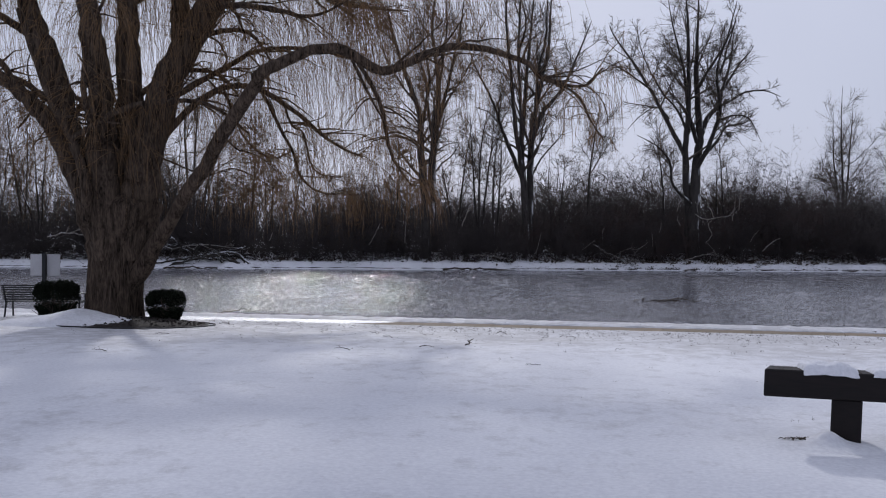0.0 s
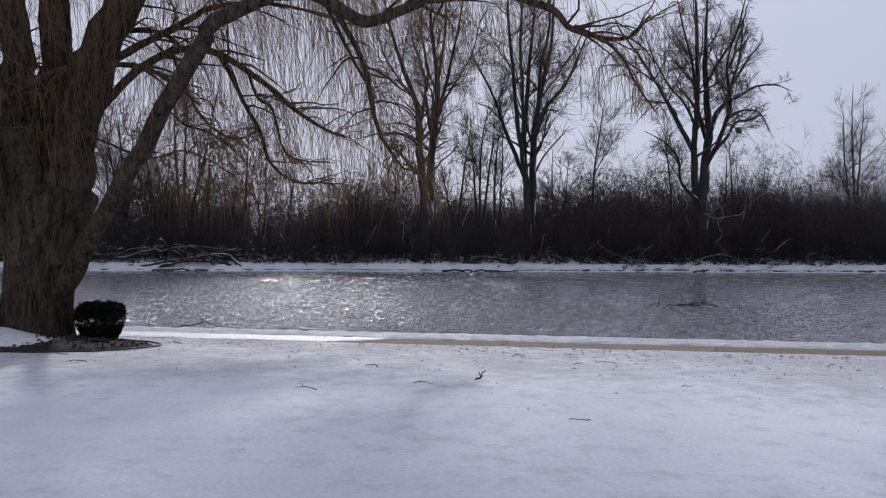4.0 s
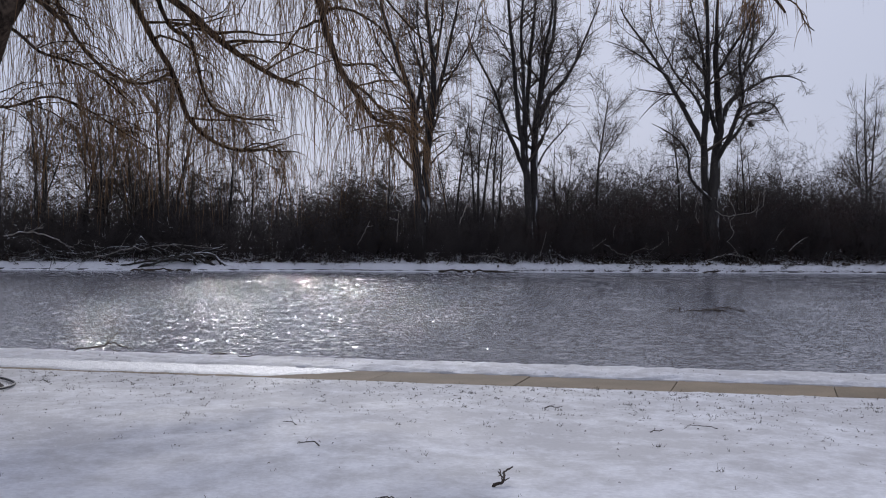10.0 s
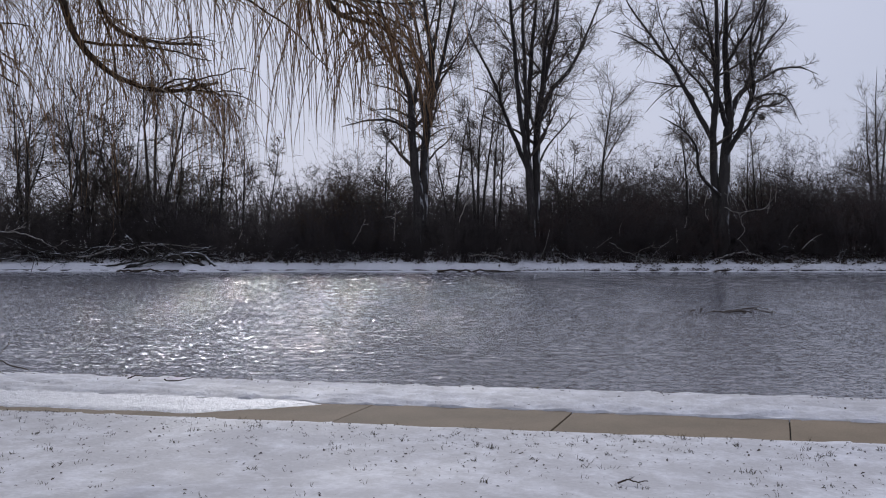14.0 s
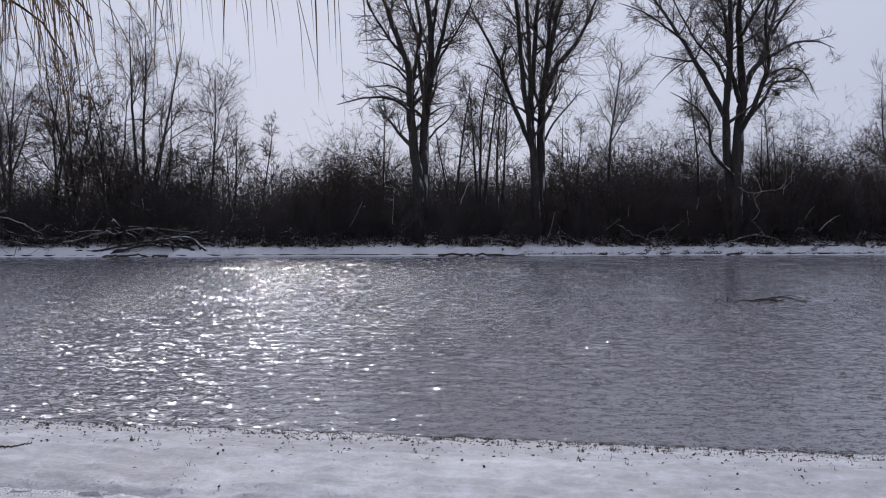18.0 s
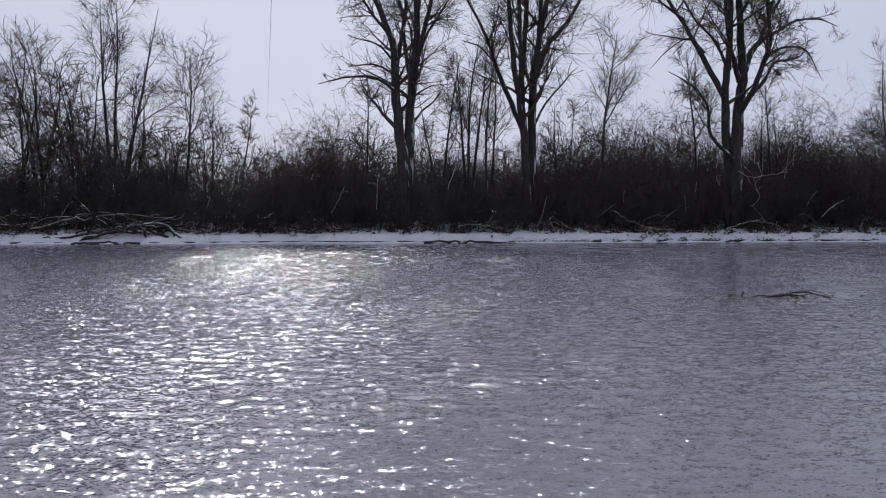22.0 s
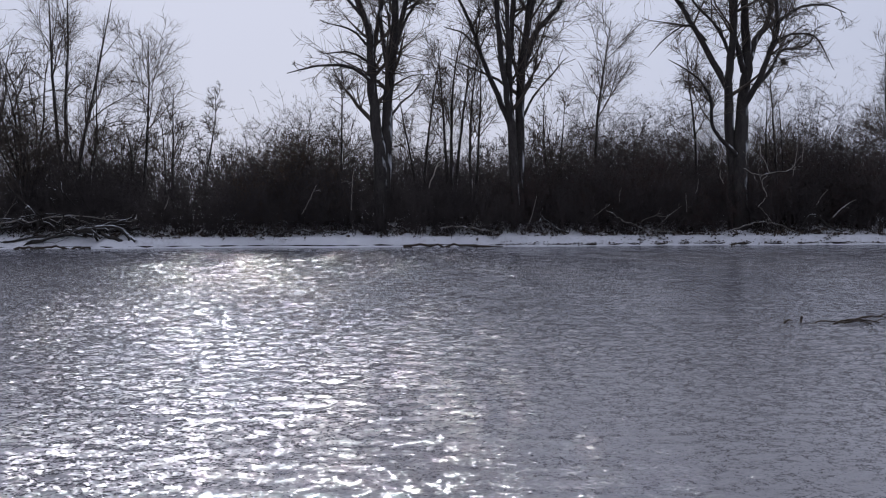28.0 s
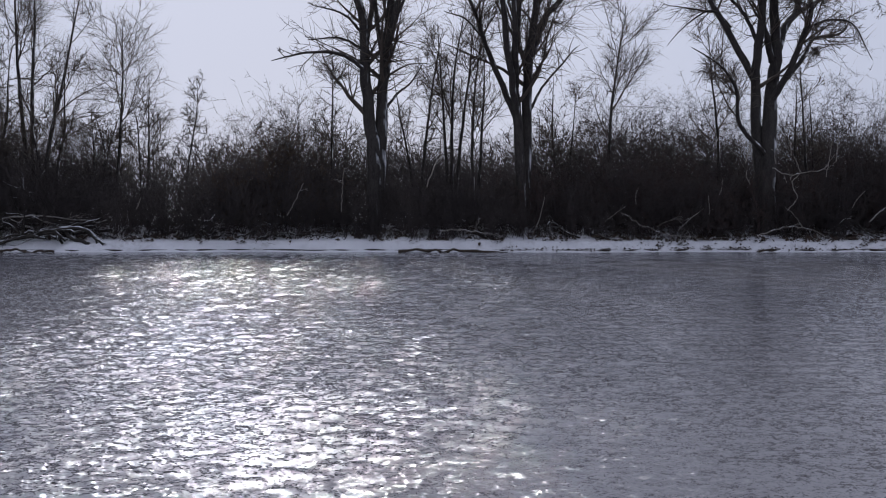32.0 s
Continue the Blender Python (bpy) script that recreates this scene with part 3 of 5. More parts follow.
def build_willow():
    rng = np.random.default_rng(21)
    bx, by = -7.3, 17.1
    bz = float(ground_z(bx, by)) - 0.1
    tree = empty("willow_tree", (bx, by, bz), "large bare weeping willow with a thick furrowed trunk", "tree")
    o = np.array([bx, by, bz])

    def rel(*pts):
        return [np.array(p) - o for p in pts]

    # trunk: a fluted, furrowed butt, widening at the root flare and towards the fork
    n, k = 70, 150
    zz = np.linspace(0, 3.25, n)
    aa = np.arange(k) * 2 * np.pi / k
    rr = 0.60 + 0.17 * np.exp(-zz / 0.2) + 0.22 * smooth01((zz - 1.6) / 1.3) - 0.55 * smooth01((zz - 2.75) / 0.5)
    flute = 1 + 0.05 * np.sin(aa * 5 + 0.6)[None] + 0.035 * np.sin(aa * 9 + zz[:, None] * 0.8) + 0.08 * np.exp(-zz / 0.3)[:, None] * np.sin(aa * 4 + 1)[None]
    A, H = np.meshgrid(aa, zz)
    bend = 1.0 * np.sin(H * 2.1 + np.sin(A * 3)) + 0.8 * np.sin(H * 5.3 + 2 * np.cos(A * 2)) + 0.6 * np.sin(H * 9.7 + 3 * np.sin(A * 5))
    furrow = np.abs(np.sin(A * 15 + bend)) * 0.6 + np.abs(np.sin(A * 23 - bend * 1.4 + 1)) * 0.4
    R = rr[:, None] * flute + 0.05 * (furrow - 0.6)
    lean = 0.06 * zz + 0.16 * smooth01((zz - 1.7) / 1.3)
    V = np.stack([R * np.cos(aa) + lean[:, None] - 0.10, R * np.sin(aa) * 0.92, np.broadcast_to(zz[:, None], R.shape)], -1)
    i = np.arange(n - 1)[:, None] * k
    j = np.arange(k)[None]
    q = np.stack([i + j, i + (j + 1) % k, i + k + (j + 1) % k, i + k + j], -1).reshape(-1, 4)
    ob = new("trunk", mesh_from("trunk", V, q, mat=WILLOW_BARK))
    ob.parent = tree
    # main stems
    stems = [
        (rel((-6.9, 17.1, 1.6), (-6.74, 17.05, 3.0), (-6.6, 17.05, 3.8), (-6.3, 17.05, 5.0), (-5.82, 17.1, 6.3), (-5.1, 17.2, 7.6), (-4.6, 17.5, 10.0), (-4.3, 17.6, 12.0)), 0.47, 0.19),
        (rel((-5.95, 17.2, 5.8), (-5.9, 17.4, 6.8), (-5.95, 17.5, 7.8), (-6.0, 17.6, 10.0), (-5.8, 17.7, 12.5)), 0.26, 0.12),
        (rel((-7.2, 17.3, 1.6), (-7.1, 17.35, 3.0), (-7.1, 17.4, 4.3), (-7.12, 17.4, 5.6), (-7.1, 17.3, 7.5), (-7.1, 17.2, 11.0)), 0.42, 0.17),
        (rel((-7.4, 16.9, 1.6), (-7.45, 16.8, 3.0), (-7.5, 16.75, 4.3), (-7.58, 16.7, 5.6), (-7.8, 16.6, 7.5), (-8.1, 16.4, 11.0)), 0.40, 0.17),
        (rel((-7.55, 17.1, 1.6), (-7.85, 17.1, 2.9), (-8.25, 17.1, 3.9), (-8.5, 17.05, 4.9), (-8.85, 17.0, 6.2), (-9.35, 17.1, 7.5), (-9.9, 17.2, 9.6)), 0.40, 0.16),
        (rel((-7.85, 16.9, 2.8), (-8.35, 16.9, 3.9), (-8.8, 16.85, 4.75), (-9.4, 16.8, 5.35), (-10.1, 16.7, 5.8), (-11.4, 16.6, 6.2), (-13.0, 16.5, 6.3)), 0.24, 0.07),
        (rel((-7.75, 16.6, 2.4), (-7.72, 16.35, 3.1), (-7.8, 16.3, 3.6), (-8.1, 16.25, 4.4), (-8.5, 16.1, 5.3), (-9.0, 15.8, 7.0)), 0.13, 0.06),
    ]
    for s in stems:
        lift("stem", knotty(limb_set([s], 34, 20), 5, 0.03), WILLOW_BARK, tree)
    # the long limb that reaches out over the lawn and droops
    reach = (rel((-7.0, 17.0, 0.95), (-6.15, 16.5, 2.0), (-4.95, 15.6, 3.54), (-3.78, 14.6, 4.98), (-3.3, 14.2, 5.46), (-1.98, 14.2, 5.88),
                 (-0.96, 14.3, 5.45), (0.4, 14.3, 5.95), (1.75, 14.0, 5.62), (2.2, 13.9, 5.23), (2.94, 13.7, 5.07), (3.3, 13.6, 5.4)), 0.33, 0.045)
    P = spline(reach[0], 60)[None]
    R = np.interp(np.linspace(0, 1, 60), [0, 0.12, 0.4, 0.55, 0.8, 1], [0.25, 0.16, 0.118, 0.088, 0.046, 0.016])[None]
    long_limb = (P, R, 14)
    lift("long_limb", knotty([long_limb], 8, 0.04), WILLOW_BARK, tree, "long crooked limb arching over the lawn")
    # drooping boughs with upturned hooks
    boughs = [
        (rel((-6.2, 17.1, 4.4), (-5.3, 17.2, 5.3), (-4.35, 17.4, 5.6), (-3.3, 17.7, 5.05), (-2.7, 18.15, 4.53), (-2.15, 18.6, 4.2), (-1.8, 18.9, 4.08)), 0.085, 0.016),
        (rel((-4.1, 17.5, 5.55), (-3.86, 17.8, 5.06), (-3.64, 17.97, 4.57), (-3.4, 18.15, 4.1), (-3.3, 18.35, 3.65), (-3.1, 18.5, 3.36), (-2.78, 18.66, 3.18), (-2.43, 18.83, 3.15), (-2.05, 19.0, 3.26)), 0.048, 0.014),
        (rel((-3.55, 17.7, 5.2), (-3.46, 17.9, 4.85), (-3.36, 18.0, 4.70), (-3.17, 18.07, 4.6), (-3.08, 18.16, 4.25), (-3.0, 18.24, 3.87), (-2.83, 18.33, 3.64), (-2.5, 18.41, 3.56), (-2.1, 18.5, 3.55)), 0.032, 0.012),
        (rel((-4.8, 17.0, 5.4), (-4.64, 17.2, 4.91), (-4.5, 17.4, 4.52), (-4.27, 17.6, 4.19), (-3.97, 17.8, 3.98), (-3.71, 18.0, 3.98), (-3.46, 18.2, 4.16)), 0.034, 0.012),
        (rel((-4.7, 15.4, 4.3), (-4.41, 15.5, 4.15), (-4.25, 15.75, 3.98), (-3.95, 16.1, 3.9), (-3.7, 16.3, 3.74), (-3.4, 16.5, 3.45)), 0.022, 0.008),
        (rel((-6.3, 17.0, 3.9), (-5.2, 16.8, 3.5), (-4.4, 16.8, 3.6), (-3.2, 16.9, 2.9)), 0.022, 0.006),
        (rel((-1.6, 14.25, 5.75), (-1.1, 14.45, 4.9), (-0.97, 14.6, 4.31), (-0.9, 14.9, 3.93), (-0.76, 15.2, 3.6), (-0.61, 15.45, 3.4), (-0.48, 15.75, 3.24), (-0.25, 16.0, 3.22)), 0.05, 0.012),
        (rel((-0.78, 15.2, 3.62), (-0.56, 15.43, 3.49), (-0.44, 15.67, 3.38), (-0.28, 15.9, 3.32)), 0.02, 0.008),
        (rel((-1.7, 14.2, 5.8), (-1.25, 14.6, 4.9), (-0.9, 14.8, 4.3)), 0.035, 0.012),
        (rel((2.2, 13.9, 5.3), (2.8, 13.7, 4.9), (3.1, 13.6, 4.35), (3.35, 13.5, 3.95)), 0.03, 0.010),
        (rel((-5.6, 17.2, 6.9), (-4.6, 17.3, 7.7), (-3.4, 17.2, 7.9), (-2.0, 17.0, 7.4), (-0.6, 16.8, 7.2)), 0.12, 0.012),
        (rel((-5.5, 17.1, 7.0), (-4.7, 16.7, 7.3), (-3.6, 16.2, 7.1), (-2.6, 15.9, 6.9), (-1.5, 15.4, 7.3)), 0.09, 0.012),
        (rel((-6.1, 17.0, 5.2), (-5.0, 17.6, 6.0), (-4.2, 17.9, 6.5), (-3.0, 18.2, 6.6), (-1.4, 18.4, 6.2)), 0.08, 0.012),
        (rel((-5.0, 17.3, 9.2), (-3.8, 17.0, 10.2), (-2.0, 16.8, 10.4), (0.0, 16.5, 9.6), (1.5, 16.4, 8.6)), 0.16, 0.04),
        (rel((-9.0, 17.05, 6.5), (-10.6, 17.6, 7.4), (-12.4, 18.0, 7.4), (-13.6, 18.2, 6.6)), 0.10, 0.03),
        (rel((-8.1, 16.4, 7.6), (-9.4, 15.3, 8.6), (-10.8, 14.6, 8.4), (-12.0, 14.0, 7.6)), 0.12, 0.03),
        (rel((-7.1, 17.5, 8.6), (-6.4, 19.0, 9.8), (-5.4, 20.4, 9.8), (-4.6, 21.6, 8.8)), 0.14, 0.03),
        (rel((-4.6, 17.5, 11.3), (-3.4, 17.6, 12.3), (-1.6, 17.8, 12.2), (0.2, 18.0, 11.2)), 0.14, 0.03),
        (rel((-7.0, 17.5, 7.6), (-5.6, 18.4, 8.6), (-3.8, 19.0, 8.6), (-2.0, 19.4, 7.6)), 0.12, 0.03),
        (rel((-4.9, 17.35, 8.6), (-4.2, 16.2, 9.2), (-2.8, 15.2, 8.8), (-1.4, 14.6, 8.0)), 0.11, 0.03),
        (rel((-4.6, 17.5, 10.0), (-2.4, 18.2, 10.2), (-0.4, 18.8, 9.2), (0.8, 19.0, 8.2)), 0.10, 0.03),
        (rel((-8.3, 16.3, 9.6), (-9.6, 16.9, 10.6), (-11.2, 17.4, 10.2), (-12.4, 17.8, 9.2)), 0.11, 0.03),
        (rel((-7.2, 17.2, 3.6), (-7.6, 16.0, 4.9), (-7.3, 15.3, 6.2), (-6.6, 14.8, 7.4)), 0.09, 0.02),
    ]
    # lesser boughs that arch out of each stem and droop
    for si, (pts, r0, r1) in enumerate(stems):
        line = spline(pts, 40)
        for bi in range(3 if si < 4 else 2):
            a = rng.uniform(0, 2 * np.pi)
            p = line[rng.integers(16, 40)]
            far = rng.uniform(2.0, 4.2)
            d = np.array([math.cos(a), 0.8 * abs(math.sin(a)) - 0.15, 0.0])
            if p[0] + o[0] + d[0] * far > -2.5:
                d[0] = -abs(d[0])
            boughs.append(([p, p + d * far * 0.35 + np.array([0, 0, 0.7]), p + d * far * 0.75 + np.array([0, 0, 0.75]), p + d * far + np.array([0, 0, 0.1])], 0.08, 0.02))
    sets = []
    for b in boughs:
        s = knotty(limb_set([b], 24, 8), 17 + len(sets), 0.03)
        sets += s
        lift("bough", s, WILLOW_BARK, tree)
    # branches
    feeders = [(s[0][:, ::2][:, :12], s[1][:, ::2][:, :12], 0) for s in sets] + [(long_limb[0][:, 20:60:3], long_limb[1][:, 20:60:3], 0)]
    branches, strands = [], []
    for P, R, _ in feeders:
        ln = np.linalg.norm(np.diff(P, axis=1), axis=-1).sum(1)
        s, w, l1, r = offspring(rng, P, R, int(7 + ln[0] * 2.2), 0.15, 1.0, (25, 75), (0.25, 0.5), ln)
        l1 = np.clip(l1, 0.5, 1.7)
        w[:, 2] = np.abs(w[:, 2]) * 0.4
        Q = wander(rng, s, w, l1, 8, 0.16, -0.10)
        RQ = taper(np.clip(r * 0.5, 0.008, 0.03), np.full(len(r), 0.005), 8)
        branches.append((Q, RQ, 5))
        for src, srcR, cnt, lo in ((Q, RQ, 8, 0.2), (P, R, int(14 + 5 * ln[0]), 0.25)):
            sl = np.full(len(src), 1.0)
            s2, w2, _, _ = offspring(rng, src, srcR, cnt, lo, 1.0, (30, 90), (1, 1), sl)
            w2 = w2 * np.array([1, 1, 0.5])
            high = s2[:, 2] + o[2]
            l2 = rng.gamma(3.0, 0.5, len(s2)) + 0.35 + rng.random(len(s2)) * 0.75 * np.clip(high - 5.0, 0, 5)
            floor = s2[:, 2] + o[2] - (2.0 + 0.9 * rng.random(len(s2)) + 1.4 * smooth01((s2[:, 0] + o[0] + 0.2) / 1.2) + 0.3 * smooth01((16.4 - s2[:, 1] - o[1]) / 1.5))
            l2 = np.minimum(l2, np.maximum(floor, 0.25))
            sx = s2[:, 0] + o[0]
            more = (high > 6.3) & ((sx < -5.4) | (sx > -2.3))
            l3 = np.minimum(rng.gamma(3.0, 0.6, more.sum()) + 0.4, high[more] - 4.4)
            extra = [wander(rng, s2[more] + rng.normal(0, 0.1, (more.sum(), 3)), w2[more] * (0.6, 1.0, 1.0) + rng.normal(0, 0.4, (more.sum(), 3)), l3, 6, 0.08, -0.7) for _ in range(1)]
            strands.append((extra[0], taper(np.full(more.sum(), 0.0048), np.full(more.sum(), 0.0026), 6), 3))
            keep = rng.random(len(s2)) < np.where(sx < -5.4, 0.7, np.where(sx < -2.3, 0.75, 1.0))
            s2, w2, l2 = s2[keep], w2[keep], l2[keep]
            S = wander(rng, s2, w2 * 0.6, l2 * 1.15, 6, 0.07, -0.75)
            strands.append((S, taper(np.full(len(S), 0.0042), np.full(len(S), 0.0023), 6), 3))
    # fine upright shoots about the stems
    for P, R, _ in limb_set(stems, 16, 3):
        s, w, l1, r = offspring(rng, P, R, 60, 0.22, 1.0, (30, 90), (0.12, 0.4), np.array([4.0]))
        s = s + unit(w) * r[:, None] * 0.8
        strands.append((wander(rng, s, w, l1, 6, 0.2, -0.12), taper(np.full(len(s), 0.006), np.full(len(s), 0.003), 6), 3))
    for P, R, _ in sets[:4]:
        s, w, l1, r = offspring(rng, P[:, 12:], R[:, 12:], 90, 0.1, 1.0, (25, 90), (0.3, 0.8), np.array([1.1]))
        strands.append((wander(rng, s, w, l1, 6, 0.2, -0.14), taper(np.full(len(s), 0.0048), np.full(len(s), 0.0024), 6), 3))
    lift("branchwork", branches, WILLOW_BARK, tree)["kind"] = "stuff"
    lift("twig_curtain", strands, WILLOW_TWIG, tree, "yellowish-brown drooping twigs")["kind"] = "stuff"
    return tree


build_willow()


# ---- far bank: trees ----
SPOTS = {}


def far_z(x, y):
    return float(ground_z(x, y)) - 0.05


def at_far(x, y):
    return (x, y, far_z(x, y))


def cottonwood(seed, place, trunks, limbs, label, levels):
    """A large bare tree. trunks and limbs: (places (across, height over the water's plain), first radius, last radius);
    each one wavers towards and away from the river."""
    rng = np.random.default_rng(seed)
    tree = empty("cottonwood_tree", place, label, "tree", "tall trees on the far bank")
    sets = []
    for name, lines in (("trunk", trunks), ("limb", limbs)):
        for pts, r0, r1 in lines:
            n = 26
            flat = spline([(x, 0.0, z - place[2]) for x, z in pts], n)
            s = np.linspace(0, 1, n)
            reach = np.abs(np.diff(flat[[0, -1]], axis=0)).sum()
            swing = rng.choice((-1, 1)) * rng.uniform(0.15, 0.4) if name == "limb" else rng.normal(0, 0.04)
            flat[:, 1] = swing * reach * s + 0.02 * reach * np.sin(s * 7 + rng.uniform(0, 6))
            flat[:, 0] += 0.010 * reach * np.sin(s * 11 + rng.uniform(0, 6)) * s
            if name == "limb":                          # it grows out of the nearest trunk
                spots = np.concatenate([a[0][0] for a in sets])
                depth = spots[np.argmin(np.linalg.norm((spots - flat[0]) * (1, 0, 1), axis=1))][1]
                flat[:, 1] += depth
            one = (flat[None], taper([r0], [r1], n, 0.8), 12 if name == "trunk" else 8)
            sets.append(one)
            lift(name, knotty([one], seed + len(sets), 0.025), BARK, tree)
    P = np.concatenate([a[0] for a in sets])
    R = np.concatenate([a[1] for a in sets])
    P, R = P[:, 4:], R[:, 4:]
    lens = np.linalg.norm(np.diff(P, axis=1), axis=-1).sum(1)
    high = P[:, 0, 2] > 6                               # no twigs low on the trunks
    work = branching(rng, np.concatenate([P[high], P[~high][:, 11:].repeat(2, 1)[:, :P.shape[1]]]),
                     np.concatenate([R[high], R[~high][:, 11:].repeat(2, 1)[:, :P.shape[1]]]),
                     np.concatenate([lens[high], lens[~high] * 0.6]), levels)
    SPOTS[seed] = np.concatenate([P.reshape(-1, 3), work[0][0].reshape(-1, 3)]) + np.array(place)
    lift("crown", work, TWIG, tree, "fine bare branches and twigs")["kind"] = "stuff"
    return tree


def bare_tree(seed, place, height, stems, label, limbs=12, first=0.3, angle=(26, 50), reach=(0.26, 0.44), fine=(11, 10), twig=0.012, lift_up=0.05, crook=0.032):
    """A lesser bare tree: stems given by (lean across, lean away, share of the height), each with side limbs up its length."""
    rng = np.random.default_rng(seed)
    tree = empty("bare_tree", place, label, "tree", "trees on the far bank")
    sets = []
    for ax, ay, share in stems:
        start = np.array([[0.05 * ax * 0.3, 0.03 * ay, -0.3]])
        w = np.array([[math.sin(radians(ax)), math.sin(radians(ay)), 1.0]])
        P = wander(rng, start, w, np.array([height * share]), 18, crook, 0.035)
        one = (P, taper([0.0095 * height * share + 0.03], [0.018], 18, 0.9), 7)
        sets.append(one)
        lift("stem", knotty([one], seed, 0.03), BARK, tree)
    P = np.concatenate([a[0] for a in sets])
    R = np.concatenate([a[1] for a in sets])
    lens = np.array([height * a[2] for a in stems])
    work = branching(rng, P, R, lens, [(limbs, first, 0.97, angle, reach, 8, 0.07 + crook, lift_up, twig * 1.9, 4),
                                       (fine[0], 0.08, 0.95, (28, 60), (0.4, 0.75), 4, 0.12, 0.04, twig * 1.3, 3),
                                       (fine[1], 0.05, 0.95, (25, 70), (0.5, 1.0), 2, 0.12, 0.02, twig, 3)])
    lift("crown", work, TWIG, tree, "fine bare branches and twigs")["kind"] = "stuff"
    return tree


TALL = [(15, 0.12, 0.98, (25, 60), (0.2, 0.46), 8, 0.11, 0.03, 0.024, 4),
        (9, 0.08, 0.95, (30, 65), (0.38, 0.8), 4, 0.13, 0.0, 0.018, 3),
        (8, 0.05, 0.95, (28, 70), (0.5, 1.0), 3, 0.18, -0.02, 0.0135, 3)]

cottonwood(41, at_far(-2.3, 113.0),
           [([(0.1, -1.2), (0.1, 5.6), (-0.2, 8.5), (-0.5, 12.4), (-0.9, 16.5), (-2.0, 19.5), (-3.3, 24.4), (-4.4, 29.5)], 0.62, 0.06),
            ([(0.4, 3.0), (0.7, 7.5), (1.0, 12.9), (1.2, 17.0), (1.3, 22.0), (0.9, 27.0), (1.1, 32.5)], 0.56, 0.06)],
           [([(-0.6, 14.6), (0.0, 18.2), (0.3, 21.5), (-0.4, 26.5), (-0.6, 31.0)], 0.24, 0.04),
            ([(0.9, 12.6), (0.3, 17.1), (-0.2, 21.0), (-1.4, 25.5), (-1.8, 30.0)], 0.22, 0.04),
            ([(1.2, 14.6), (1.9, 17.7), (2.9, 20.8), (3.6, 25.0), (4.6, 30.0)], 0.28, 0.04),
            ([(1.3, 14.9), (2.2, 17.5), (3.9, 20.3), (5.6, 23.6), (6.6, 27.0)], 0.16, 0.03),
            ([(-0.5, 12.5), (-2.3, 13.7), (-4.7, 13.8), (-7.7, 13.0)], 0.20, 0.03),
            ([(-0.7, 14.2), (-2.6, 15.0), (-5.0, 14.7)], 0.13, 0.03),
            ([(-0.9, 15.7), (-2.3, 17.0), (-4.6, 17.6)], 0.14, 0.03),
            ([(0.8, 9.3), (1.9, 10.8), (2.9, 11.7), (4.1, 13.4)], 0.13, 0.03),
            ([(-1.4, 18.2), (-3.0, 20.2), (-4.8, 23.5), (-6.2, 27.0)], 0.17, 0.03),
            ([(1.3, 19.0), (2.0, 22.5), (2.4, 27.0), (2.6, 31.5)], 0.18, 0.03)],
           "tall bare cottonwood of two trunks with snow in the bark", TALL)
cottonwood(43, at_far(9.9, 113.5),
           [([(0.3, -1.2), (0.3, 6.5), (0.5, 12.0), (0.8, 16.0), (1.4, 21.0), (2.5, 25.5), (3.2, 31.0)], 0.50, 0.06),
            ([(-0.1, -1.2), (-0.4, 7.1), (-0.7, 11.5), (-0.7, 16.0), (-0.4, 21.0), (0.4, 26.0), (0.8, 32.0)], 0.44, 0.06)],
           [([(0.7, 14.2), (1.9, 17.1), (3.4, 19.0), (5.2, 21.8), (7.0, 25.6), (8.0, 29.0)], 0.30, 0.04),
            ([(0.5, 9.3), (1.9, 11.7), (4.0, 14.2), (5.4, 15.6)], 0.13, 0.03),
            ([(-0.5, 8.3), (-2.2, 13.1), (-3.8, 17.3), (-5.4, 21.5), (-7.2, 26.0)], 0.28, 0.04),
            ([(-0.6, 9.0), (-1.7, 15.2), (-2.5, 21.0), (-3.0, 27.0), (-3.4, 31.0)], 0.30, 0.04),
            ([(-0.7, 11.3), (-1.1, 16.2), (-1.4, 22.2), (-1.7, 27.0), (-1.6, 32.0)], 0.26, 0.04),
            ([(0.8, 15.8), (1.0, 21.0), (1.5, 25.0), (1.9, 31.0)], 0.24, 0.04),
            ([(-3.0, 15.3), (-4.6, 17.2), (-6.4, 18.0)], 0.10, 0.03)],
           "tall bare cottonwood of several slender upright stems", TALL)
